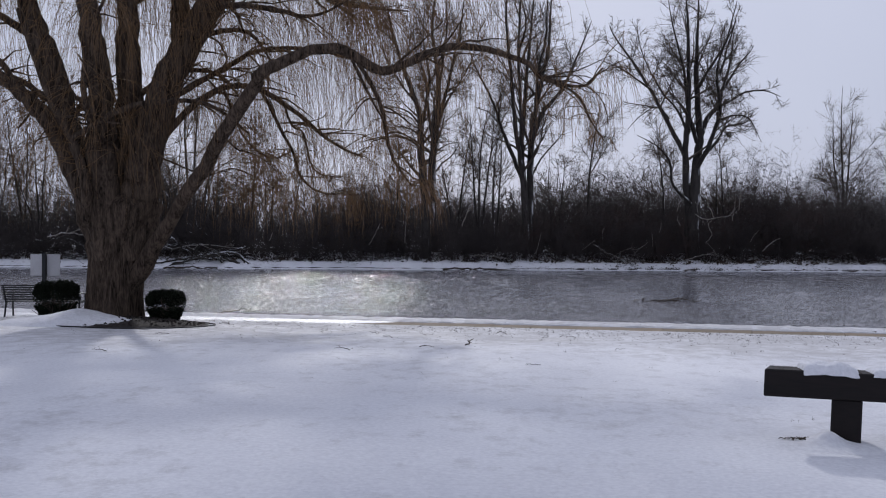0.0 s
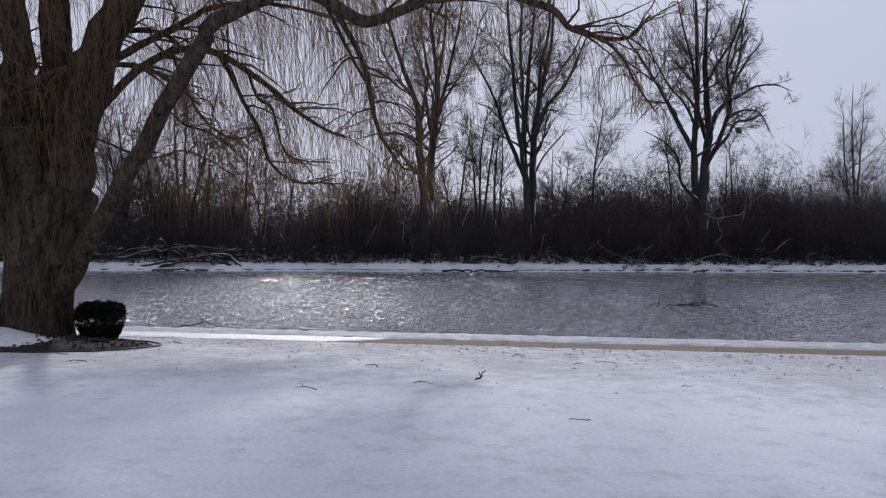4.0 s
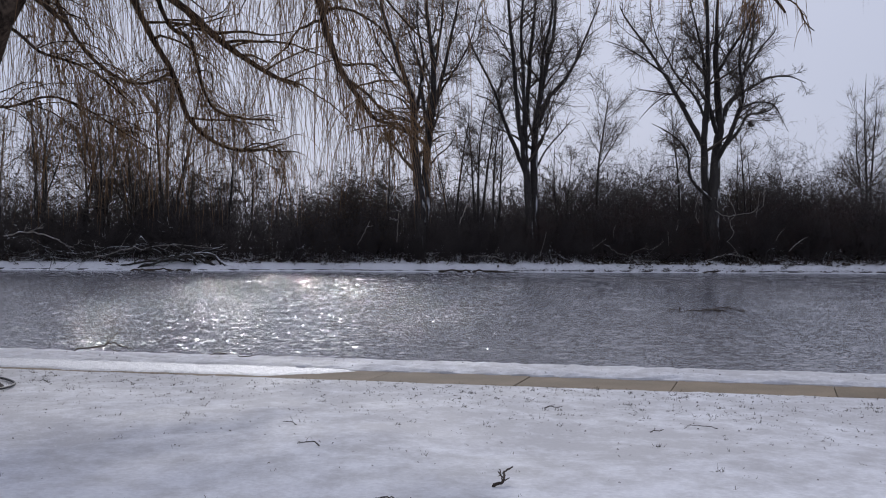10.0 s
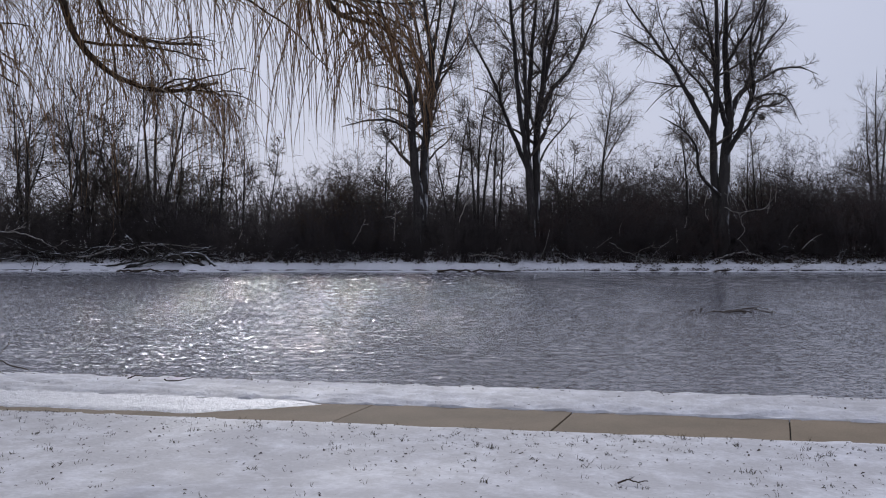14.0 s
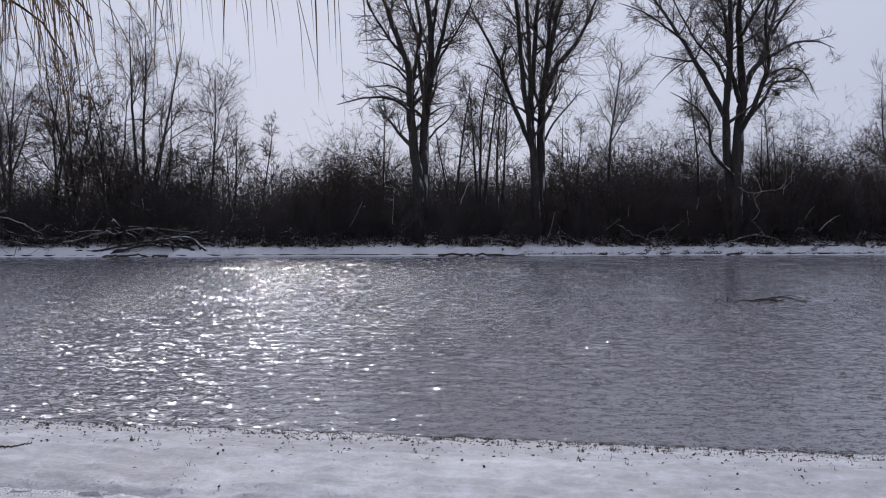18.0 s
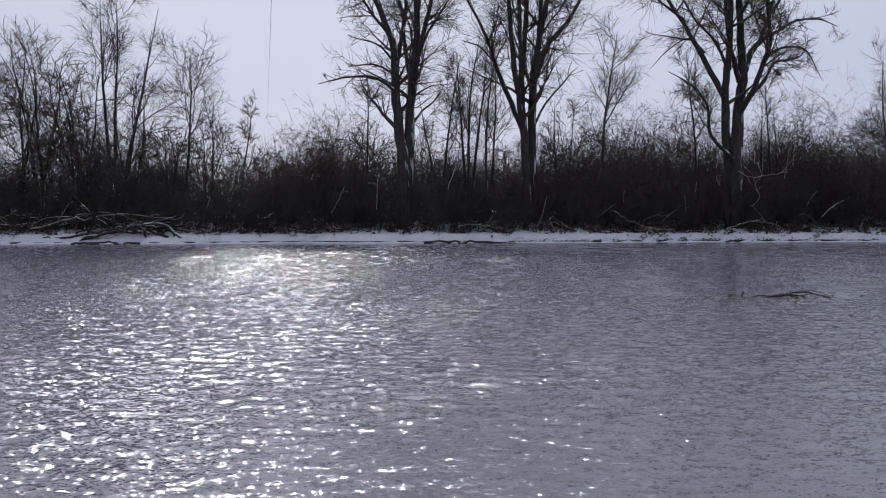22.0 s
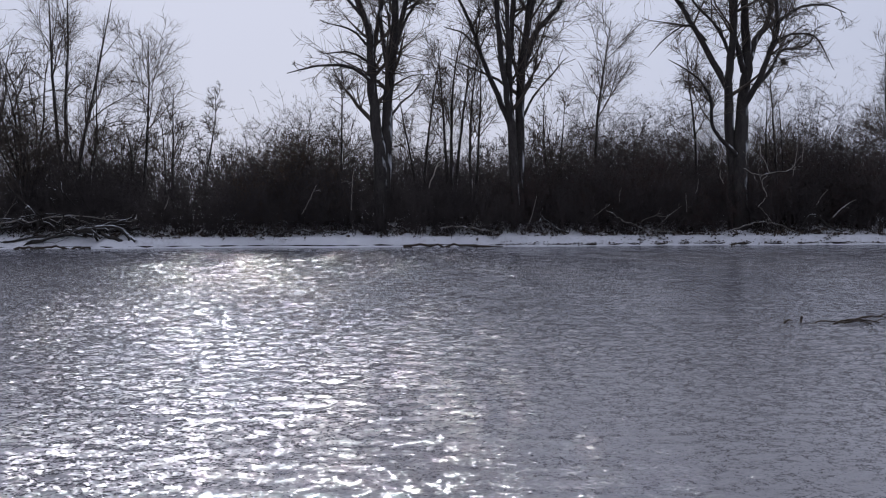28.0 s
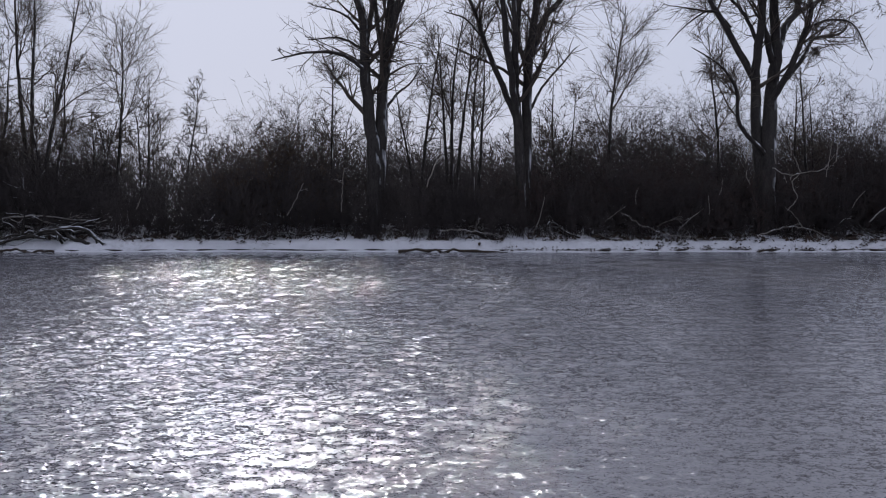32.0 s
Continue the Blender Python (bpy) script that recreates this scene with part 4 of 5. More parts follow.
cottonwood(47, at_far(28.9, 112.3),
           [([(0.5, -1.2), (0.6, 5.0), (0.9, 10.5), (1.1, 14.0), (0.9, 19.6), (0.7, 24.0), (0.3, 31.0)], 0.72, 0.06),
            ([(0.1, -1.0), (-0.1, 6.5), (-0.4, 11.9), (-0.6, 16.0), (-0.7, 21.0), (-0.6, 26.7), (-1.2, 31.0)], 0.50, 0.06)],
           [([(-0.5, 11.8), (-2.3, 16.0), (-3.6, 19.6), (-4.9, 22.5), (-7.0, 26.5), (-8.0, 29.0)], 0.30, 0.04),
            ([(-3.6, 20.0), (-5.7, 21.2), (-8.0, 22.4), (-11.3, 23.2)], 0.15, 0.03),
            ([(-0.5, 14.8), (-1.5, 17.5), (-3.0, 19.7), (-4.4, 23.5), (-5.4, 27.5)], 0.17, 0.03),
            ([(-2.1, 16.3), (-3.4, 17.8), (-5.2, 16.9), (-6.8, 15.1)], 0.11, 0.02),
            ([(1.0, 13.4), (-0.2, 16.4), (-0.7, 19.9), (-1.7, 23.5), (-3.2, 29.5)], 0.28, 0.04),
            ([(1.1, 13.6), (2.7, 16.5), (4.2, 18.1), (5.3, 20.8), (6.2, 23.8), (7.6, 28.5)], 0.36, 0.04),
            ([(0.9, 10.4), (2.0, 12.8), (2.6, 15.1), (2.9, 16.9), (2.4, 19.6), (2.1, 22.5), (3.4, 26.5)], 0.30, 0.04),
            ([(2.4, 20.8), (3.5, 23.7), (4.9, 28.0)], 0.16, 0.03),
            ([(4.2, 18.0), (6.2, 19.0), (8.3, 20.2), (11.0, 20.5), (13.1, 19.9)], 0.20, 0.03),
            ([(1.7, 11.9), (3.6, 14.0), (4.8, 15.4), (7.1, 16.0), (8.6, 17.6)], 0.20, 0.03),
            ([(2.6, 15.6), (4.5, 16.3), (6.3, 15.9), (7.6, 13.1)], 0.12, 0.02),
            ([(5.2, 20.3), (7.1, 23.2), (9.4, 26.0)], 0.18, 0.03),
            ([(0.9, 19.8), (2.1, 22.0), (3.9, 25.5), (4.6, 29.5)], 0.20, 0.03),
            ([(0.4, 5.8), (-2.3, 8.3), (-2.9, 10.8), (-4.3, 12.4), (-7.4, 13.6)], 0.20, 0.03)],
           "tall bare spreading cottonwood with snow on its limbs", TALL)

# single trees that stand out above the brush: (across, away, height, stems, limbs, first limb, angles, reach)
for k, (tx, ty, th, st, nl, fl, an, rc) in enumerate([
        (-24.0, 117.0, 17.8, [(0, 2, 1.0)], 13, 0.48, (30, 48), (0.34, 0.55)),
        (-22.2, 118.0, 13.0, [(7, 2, 1.0), (-3, 0, 0.8)], 8, 0.4, (28, 45), (0.3, 0.45)),
        (-20.2, 125.0, 13.2, [(1, 0, 1.0)], 10, 0.5, (25, 40), (0.2, 0.35)),
        (-31.0, 118.0, 23.5, [(-7, 2, 1.0), (1, -3, 1.0), (8, 2, 0.95)], 10, 0.4, (24, 44), (0.22, 0.38)),
        (17.4, 117.0, 19.5, [(0, 1, 1.0)], 17, 0.36, (30, 48), (0.3, 0.46)),
        (26.9, 116.0, 17.4, [(-1, 1, 1.0)], 12, 0.4, (30, 55), (0.2, 0.32)),
        (4.2, 117.0, 18.8, [(-6, 1, 0.92), (1, -2, 1.0), (6, 2, 0.95)], 9, 0.4, (25, 45), (0.22, 0.36)),
        (6.1, 116.0, 17.0, [(-4, 1, 1.0), (5, -2, 0.95)], 10, 0.4, (25, 45), (0.22, 0.36)),
        (1.4, 117.5, 17.2, [(2, 1, 1.0), (-5, 2, 0.8)], 10, 0.4, (28, 48), (0.22, 0.36)),
        (-5.7, 114.0, 14.4, [(0, 1, 1.0)], 16, 0.42, (40, 75), (0.2, 0.34)),
        (13.6, 118.0, 13.0, [(-5, 1, 1.0), (6, -2, 0.9)], 9, 0.35, (28, 50), (0.25, 0.4)),
        (33.8, 115.0, 14.5, [(3, 1, 1.0), (-6, 2, 0.85), (9, 0, 0.8)], 8, 0.35, (25, 45), (0.2, 0.34)),
        (61.7, 148.0, 26.0, [(0, 1, 1.0), (5, 3, 0.9), (-7, 2, 0.85)], 15, 0.3, (35, 65), (0.24, 0.38)),
        (72.0, 150.0, 24.0, [(-3, 1, 1.0), (6, 3, 0.9)], 14, 0.3, (35, 60), (0.24, 0.4)),
        (-46.0, 119.0, 21.0, [(-5, 2, 1.0), (5, 0, 0.95)], 12, 0.35, (28, 50), (0.22, 0.38)),
        (-52.0, 117.0, 20.0, [(-6, 2, 1.0), (4, 0, 0.9)], 12, 0.3, (28, 52), (0.22, 0.38)),
        (-58.0, 121.0, 22.0, [(-5, 2, 1.0), (5, 0, 0.95)], 12, 0.3, (28, 52), (0.22, 0.38))]):
    bare_tree(100 + k, at_far(tx, ty), th, st, "slender bare tree above the brush of the far bank" if th < 19 else "tall thin-stemmed bare tree behind the far bank", nl, fl, an, rc)
# the crowded trees upstream, with rounded twiggy crowns: (across, away, height, spread, stems)
for k, (tx, ty, th, sp, cnt) in enumerate([(-37.0, 114.0, 19.2, 8, 3), (-40.5, 116.0, 19.6, 7, 3), (-34.0, 116.0, 17.8, 9, 3), (-43.6, 113.0, 18.6, 9, 3), (-28.4, 114.5, 15.0, 12, 3), (-33.0, 113.0, 14.5, 16, 3),
                                           (-38.8, 120.0, 20.5, 6, 2), (-49.0, 114.0, 18.0, 9, 3), (-35.5, 121.0, 19.5, 7, 2), (-26.2, 120.0, 13.0, 11, 3), (-55.0, 115.0, 17.0, 10, 3)]):
    r = random.Random(40 + k)
    st = [(r.uniform(-sp, sp), r.uniform(-6, 6), r.uniform(0.8, 1.0)) for _ in range(cnt)]
    bare_tree(160 + k, at_far(tx, ty), th, st, "crooked many-stemmed bare tree in a crowded stand", 13, 0.2, (38, 75), (0.28, 0.48), (9, 7), 0.014, 0.05, 0.075)


# ---- brush and far woods ----
def brush_height(x, y):
    """How high the brush stands: uneven mounds, taller in a few places."""
    h = 8.2 + 1.4 * lump(x, y * 0.5, 15.0, 62) + 1.1 * lump(x, y, 4.5, 63)
    for at, wide, more in ((-11.0, 3.6, 3.6), (20.5, 4.0, 3.0), (38.0, 6.0, 2.6), (50.0, 6.0, 2.0), (-28.0, 4.0, 2.2), (-18.0, 3.0, -0.6), (-5.0, 3.0, 1.0)):
        h = h + more * np.exp(-((x - at) / wide) ** 2)
    return h


def bushes(name, seed, xs, ys, count, mat, label, share=1.0, stems=8, side=8, fine=4, thick=0.024, lean=0.4, category="brush"):
    """Many leafless shrubs: stems that fan out of one root and arch, with twigs on twigs, making rounded, ragged mounds."""
    rng = np.random.default_rng(seed)
    x = rng.uniform(xs[0], xs[1], count)
    y = ys[0] + (ys[1] - ys[0]) * rng.random(count) ** 1.2
    h = brush_height(x, y) * share * rng.uniform(0.6, 1.1, count) * (0.74 + 0.26 * smooth01((y - ys[0]) / 4.0))
    px, py = np.repeat(x, stems) + rng.normal(0, 0.3, count * stems), np.repeat(y, stems) + rng.normal(0, 0.3, count * stems)
    out = np.abs(rng.normal(0, lean, len(px)))
    a = rng.uniform(0, 2 * np.pi, len(px))
    w = np.stack([out * np.cos(a), out * np.sin(a), np.ones(len(px))], -1)
    hh = np.repeat(h, stems) * rng.uniform(0.6, 1.0, len(px)) * (1 - 0.3 * np.clip(out, 0, 1))
    P = wander(rng, np.stack([px, py, ground_z(px, py) - 0.1], -1), w, hh, 4, 0.2, 0.0)
    R = taper(thick * rng.uniform(0.5, 1.1, len(px)), np.full(len(px), thick * 0.25), 4)
    sets = [(P, R, 3)]
    s, w2, l2, r2 = offspring(rng, P, R, side, 0.15, 0.97, (30, 80), (0.22, 0.42), hh)
    l2 = np.minimum(l2, 2.3)
    Q = wander(rng, s, w2, l2, 2, 0.16, 0.05)
    RQ = taper(np.full(len(s), thick * 0.55), np.full(len(s), thick * 0.3), 2)
    s, w3, l3, r3 = offspring(rng, Q, RQ, fine, 0.1, 1.0, (30, 90), (0.35, 0.75), l2)
    Q2 = wander(rng, s, w3, np.minimum(l3, 1.3), 2, 0.15, 0.02)
    sets += [(Q, RQ, 3), (Q2, taper(np.full(len(s), thick * 0.5), np.full(len(s), thick * 0.2), 2), 3)]
    return tagged(lift(name, sets, mat), label, category, kind="stuff")


bushes("brush", 61, (-62, 62), (110.2, 116.5), 540, BRUSH, "dense dark leafless brush along the far bank")
bushes("brush", 59, (-62, 62), (110.3, 112.4), 170, BRUSH, "dense dark leafless brush at the foot of the far trees", 0.92)
bushes("red_brush", 62, (6, 50), (110.8, 116), 110, REDBRUSH, "dense reddish leafless brush along the far bank", 1.05)
bushes("low_brush", 63, (-62, 62), (109.7, 111.2), 110, BRUSH, "low leafless shrubs leaning out over the far bank", 0.36, 6, 5, 2, 0.02, 0.75)
bushes("thicket", 66, (-15.5, -6.5), (113.5, 118), 45, WILLOWBRUSH, "tall dense tawny thicket rising above the brush", 1.05)
bushes("back_brush", 64, (-70, 75), (116, 126), 560, BRUSH, "thick leafless undergrowth further back", 1.26, 7, 8, 3, 0.038)
bushes("thicket", 67, (13, 75), (118, 134), 210, BRUSH, "dusky thicket rising behind the brush", 1.6, 5, 12, 5, 0.026, 0.3)
bushes("back_woods", 69, (-90, 95), (128, 150), 220, BRUSH, "leafless young woods further back", 1.45, 6, 7, 3, 0.055, 0.22, "woods")
bushes("woods", 65, (-150, 150), (155, 230), 220, BRUSH, "distant bare woods", 1.9, 6, 6, 3, 0.13, 0.2, "woods")


# ---- fallen wood on the far bank and in the river ----
def fallen(name, seed, pts, r0, r1, label, category="log", mat=None, forks=4, fork_len=(0.2, 0.45), angle=(25, 60), up=0.02, group=""):
    """A crooked fallen stem through a few places, with side branches."""
    rng = np.random.default_rng(seed)
    o = np.array(pts[0])
    thing = empty(name, tuple(o), label, category, group)
    P = spline([np.array(p) - o for p in pts], 18)[None]
    ln = np.linalg.norm(np.diff(P, axis=1), axis=-1).sum(1)
    P = P + rng.normal(0, 0.010, P.shape) * ln[0]
    P[:, 0] -= rng.normal(0, 0.001, 3)
    R = taper([r0], [r1], 18)
    lift("stem", knotty([(P, R, 8)], seed, 0.05), mat or DEADWOOD, thing)
    for _ in range(forks):
        one = branching(rng, P, R, ln, [(1, 0.15, 0.95, angle, fork_len, 8, 0.12, up, r1 * 0.6, 5), (2, 0.3, 1.0, (25, 60), (0.3, 0.6), 5, 0.14, up, r1 * 0.5, 4)])
        lift("side_branch", one, mat or DEADWOOD, thing)
    return thing


DRIFT_Y = 54.1


def bank(x, y, up=0.0):
    return (x, y, float(ground_z(x, y)) + up)


def sprawl():
    """The dark fallen tree at the water's edge: two arched stems, a root leg and a low log."""
    def p(x, y, up):
        return (x, y, WATER_Z + up)
    fallen("fallen_tree", 71, [p(-31.8, 108.5, 0.25), p(-29.0, 108.6, 1.0), p(-26.5, 108.8, 1.55), p(-24.2, 108.9, 1.75), p(-22.4, 108.7, 0.45)], 0.10, 0.17, "snow-dusted fallen tree arched on the bank above the water", forks=5, fork_len=(0.1, 0.25))
    fallen("fallen_tree", 711, [p(-33.4, 108.6, 0.5), p(-30.0, 108.8, 0.95), p(-27.5, 109.0, 1.6), p(-25.0, 109.2, 2.05), p(-23.0, 109.4, 2.4)], 0.09, 0.09, "snow-dusted fallen stem arched beside the fallen tree", forks=6, fork_len=(0.1, 0.25))
    fallen("fallen_branch", 712, [p(-25.6, 109.0, 1.6), p(-25.0, 108.8, 1.0), p(-24.3, 108.7, 0.85), p(-23.6, 108.6, 0.55)], 0.17, 0.14, "thick dark broken stub under a fallen tree", forks=0)
    fallen("fallen_tree", 714, [p(-32.4, 108.4, 0.1), p(-30.2, 108.5, 0.75), p(-27.8, 108.6, 1.25), p(-25.6, 108.8, 1.5), p(-24.2, 108.8, 1.6)], 0.08, 0.10, "thin snow-dusted stem of a fallen tree at the water's edge", forks=3, fork_len=(0.1, 0.25))
    fallen("fallen_branch", 715, [p(-36.5, 109.4, 1.4), p(-33.0, 109.6, 2.2), p(-29.6, 109.8, 2.7), p(-26.0, 110.0, 2.6), p(-22.6, 110.0, 2.2)], 0.07, 0.04, "snow-lined dead branch propped along the bank", forks=7, fork_len=(0.1, 0.25), mat=PALEWOOD)
    fallen("fallen_branch", 716, [p(-33.6, 109.8, 5.4), p(-32.2, 109.6, 4.0), p(-30.8, 109.4, 2.7), p(-29.0, 109.2, 1.2)], 0.05, 0.09, "dark dead stem leaning down the bank", forks=2, fork_len=(0.1, 0.25))
    fallen("fallen_branch", 717, [p(-46.0, 109.0, 3.6), p(-43.0, 109.0, 3.9), p(-40.5, 109.2, 3.2), p(-38.6, 109.4, 2.2)], 0.07, 0.04, "snow-lined dead branch propped along the bank", forks=5, fork_len=(0.15, 0.35), mat=PALEWOOD)
    fallen("fallen_branch", 718, [p(-45.0, 109.2, 1.0), p(-42.0, 109.1, 1.5), p(-39.8, 109.2, 1.1), p(-37.4, 109.2, 0.7)], 0.08, 0.05, "dark snow-lined branch lying on the bank", forks=5, fork_len=(0.15, 0.35))
    fallen("fallen_branch", 713, [p(-37.0, 108.9, 0.5), p(-34.5, 108.8, 0.55), p(-32.0, 108.8, 0.6), p(-30.0, 108.8, 0.75)], 0.09, 0.06, "dark log lying along the snowy bank", forks=1)


sprawl()
fallen("fallen_tree", 72, [bank(-22.5, 111, 0.2), bank(-26, 110.5, 1.2), bank(-30, 110, 1.8), bank(-35, 109.6, 1.5), bank(-39, 109.5, 0.6)], 0.12, 0.03, "snow-dusted fallen tree propped along the bank", forks=14, fork_len=(0.15, 0.4))
fallen("fallen_tree", 73, [bank(-33, 111.5, 1.0), bank(-36, 110.2, 0.5), bank(-39, 109.2, 0.9), bank(-44, 108.8, 2.8), bank(-47, 108.6, 3.0)], 0.12, 0.03, "snow-lined leaning dead tree on the far bank", forks=14, fork_len=(0.15, 0.4))
for k, (tx, tl) in enumerate([(-44, 5), (-40, 4), (-36, 5), (-32.5, 4), (-29, 4.5), (-26, 4), (-22, 3.5), (-17, 3), (-13, 3.5), (14, 3), (38, 4), (44, 3.5)]):
    r = random.Random(k + 9)
    sg = r.choice((-1, 1))
    fallen("fallen_branch", 500 + k, [bank(tx, 109.6 + r.random(), 0.1), bank(tx + sg * tl * 0.3, 109.5 + r.random(), r.uniform(0.3, 0.9)), bank(tx + sg * tl * 0.7, 109.4 + r.random(), r.uniform(0.4, 1.8)), bank(tx + sg * tl, 109.2 + r.random(), r.uniform(0.2, 2.4))], 0.085, 0.025, "dark dead branch sprawled on the snowy far bank", forks=6, fork_len=(0.2, 0.5), group="dead branches on the far bank")
fallen("fallen_branch", 74, [bank(3.0, 109.9, 0.7), bank(4.6, 109.8, 0.85), bank(6.2, 109.9, 0.6), bank(8.2, 110.2, 0.1)], 0.05, 0.03, "snow-covered fallen branch at the brush edge", forks=2, mat=PALEWOOD)
fallen("fallen_branch", 75, [bank(17.5, 110.8, 1.9), bank(19.0, 110.2, 1.1), bank(21.0, 109.9, 0.5), bank(23.4, 109.8, 0.15)], 0.055, 0.025, "snow-covered fallen branch at the brush edge", forks=3, mat=PALEWOOD)
fallen("fallen_branch", 76, [bank(20.2, 111, 0.8), bank(21.6, 110.6, 1.5), bank(22.6, 110.4, 1.6), bank(23.6, 110.3, 2.3)], 0.05, 0.022, "snow-covered fallen branch at the brush edge", forks=2, mat=PALEWOOD)
fallen("broken_branch", 77, [bank(-8.8, 109.6, 1.9), bank(-8.2, 109.5, 3.0), bank(-7.5, 109.4, 4.4)], 0.04, 0.022, "pale broken branch hanging in the brush", "branch", forks=1, mat=PALEWOOD)
fallen("broken_branch", 78, [bank(10.3, 110, 0.3), bank(10.9, 109.9, 1.9), bank(11.2, 109.9, 3.3)], 0.035, 0.02, "pale dead sapling standing in the brush", "branch", forks=0, mat=PALEWOOD)
fallen("broken_branch", 79, [bank(2.0, 110.0, 4.1), bank(2.6, 110.0, 5.8), bank(3.1, 110.0, 6.6), bank(3.2, 110.0, 8.0)], 0.04, 0.02, "pale snow-lined branch leaning in the brush", "branch", forks=1, mat=PALEWOOD)
fallen("broken_branch", 80, [bank(28.9, 109.4, 5.7), bank(30.0, 109.3, 5.2), bank(31.5, 109.3, 5.4), bank(32.9, 109.2, 5.6), bank(33.2, 109.2, 6.0)], 0.03, 0.018, "pale snow-lined broken bough caught beside a trunk", "branch", forks=4, fork_len=(0.15, 0.3), mat=PALEWOOD, up=0.06)
fallen("broken_branch", 81, [bank(30.2, 109.4, 2.4), bank(30.9, 109.3, 3.4), bank(30.5, 109.3, 4.6), bank(31.1, 109.3, 5.4), bank(30.6, 109.3, 6.6)], 0.035, 0.02, "pale snow-lined broken bough caught beside a trunk", "branch", forks=2, mat=PALEWOOD)
fallen("broken_branch", 83, [bank(-11, 110.2, 0.1), bank(-9.5, 109.9, 0.5), bank(-7.3, 109.9, 0.35), bank(-5.2, 110.0, 0.2)], 0.08, 0.04, "snow-covered fallen branch at the brush edge", "branch", forks=2)
fallen("broken_branch", 84, [bank(37.0, 109.9, 1.5), bank(37.9, 109.8, 2.4), bank(38.9, 109.8, 3.0)], 0.04, 0.02, "pale broken branch hanging in the brush", "branch", forks=1, mat=PALEWOOD)
fallen("broken_branch", 85, [bank(28, 110, 0.3), bank(30, 109.6, 1.0), bank(32, 109.7, 0.9), bank(33.5, 109.8, 0.3)], 0.05, 0.022, "snow-covered fallen branch at the brush edge", "branch", forks=3, mat=PALEWOOD)
# snow-lined dead twigs that hang in the brush: (across, foot, length, lean)
for k, (tx, tz, tl, lean) in enumerate([(18.4, 2.8, 1.3, 0.1), (24.2, 2.0, 1.6, -0.1), (25.0, 3.6, 1.2, 0.15), (29.4, 6.0, 1.6, 0.1), (30.6, 6.6, 1.4, -0.2), (33.4, 5.0, 2.8, 0.15), (34.2, 6.2, 2.2, 0.05), (27.4, 4.4, 1.1, -0.3), (24.6, 7.6, 1.6, 0.9),
                                        (27.0, 6.0, 1.5, 0.25), (-4.6, 2.2, 3.4, 0.06), (-20.4, 2.4, 0.9, 0.4), (35.6, 2.6, 1.3, 0.7), (21.8, 0.8, 1.8, 1.1), (31.6, 1.0, 1.6, -0.9), (16.0, 1.4, 1.2, 1.3)]):
    r = random.Random(700 + k)
    mid = (tx + tl * 0.45 * lean + r.uniform(-0.15, 0.15), 109.9, tz + tl * 0.5)
    fallen("broken_branch", 700 + k, [bank(tx, 109.9, tz), bank(mid[0], mid[1], mid[2]), bank(tx + tl * lean, 109.8, tz + tl)], 0.03, 0.014, "thin snow-lined dead twig hanging in the brush", "branch", forks=2, fork_len=(0.2, 0.45), mat=PALEWOOD, group="snow-lined twigs in the brush")
# the drifted tangle in the shallows: low arches of thin branches, and stubs beside it
for k, (x0, x1, up, dy, r0) in enumerate([(13.3, 15.3, 0.32, 0.0, 0.022), (13.4, 15.5, 0.26, 0.25, 0.018), (12.9, 14.2, 0.16, -0.1, 0.03), (13.2, 14.6, 0.12, 0.15, 0.035), (13.9, 15.4, 0.22, -0.2, 0.016), (12.4, 13.5, 0.09, 0.1, 0.028), (13.8, 15.6, 0.36, 0.1, 0.014)]):
    fallen("driftwood", 860 + k, [(x0, DRIFT_Y + dy, WATER_Z - 0.03), (x0 * 0.7 + x1 * 0.3, DRIFT_Y + dy + 0.1, WATER_Z + up * 0.5), (x0 * 0.4 + x1 * 0.6, DRIFT_Y + dy, WATER_Z + up * 0.6), (x1, DRIFT_Y + dy - 0.05, WATER_Z - 0.03)], r0, r0 * 0.5, "thin dark drifted branch arching out of the shallow river", forks=2, fork_len=(0.1, 0.25), angle=(8, 30), mat=STICK, up=-0.03, group="drifted branches in the river")
for k, (x0, up, w) in enumerate([(11.6, 0.08, 0.35), (12.15, 0.18, 0.10), (16.6, 0.05, 0.16)]):
    fallen("driftwood", 880 + k, [(x0, DRIFT_Y + 0.3, WATER_Z - 0.05), (x0 + w * 0.5, DRIFT_Y + 0.35, WATER_Z + up), (x0 + w, DRIFT_Y + 0.4, WATER_Z + up * 0.6)], 0.035, 0.014, "dark twig standing out of the shallow river", forks=2, mat=STICK, group="drifted branches in the river")
for k, (ex, ey, el) in enumerate([(3.9, 107.9, 8.5), (29.0, 108.2, 3.0), (-29.0, 107.6, 6.0)]):
    fallen("bank_log", 90 + k, [(ex - el / 2, ey, WATER_Z + 0.06), (ex, ey + 0.1, WATER_Z + 0.14), (ex + el / 2, ey + 0.1, WATER_Z + 0.06)], 0.10, 0.07, "dark log half sunk along the waterline", forks=0, mat=STICK)


def build_nest():
    rng = np.random.default_rng(5)
    n = 160
    c = rng.normal(0, 0.14, (n, 3))
    P = wander(rng, c, rng.normal(0, 1, (n, 3)), rng.uniform(0.2, 0.5, n), 4, 0.4, 0)
    ob = lift("twig_nest", [(P, np.full((n, 4), 0.014), 3)], TWIG)
    spots = SPOTS[47]                                  # it sits on the nearest bough
    ob.location = spots[np.argmin(np.linalg.norm((spots - (34.2, 111.5, 13.6)) * (1, 0.4, 1), axis=1))]
    tagged(ob, "round twig nest lodged in a cottonwood bough", "nest")


build_nest()


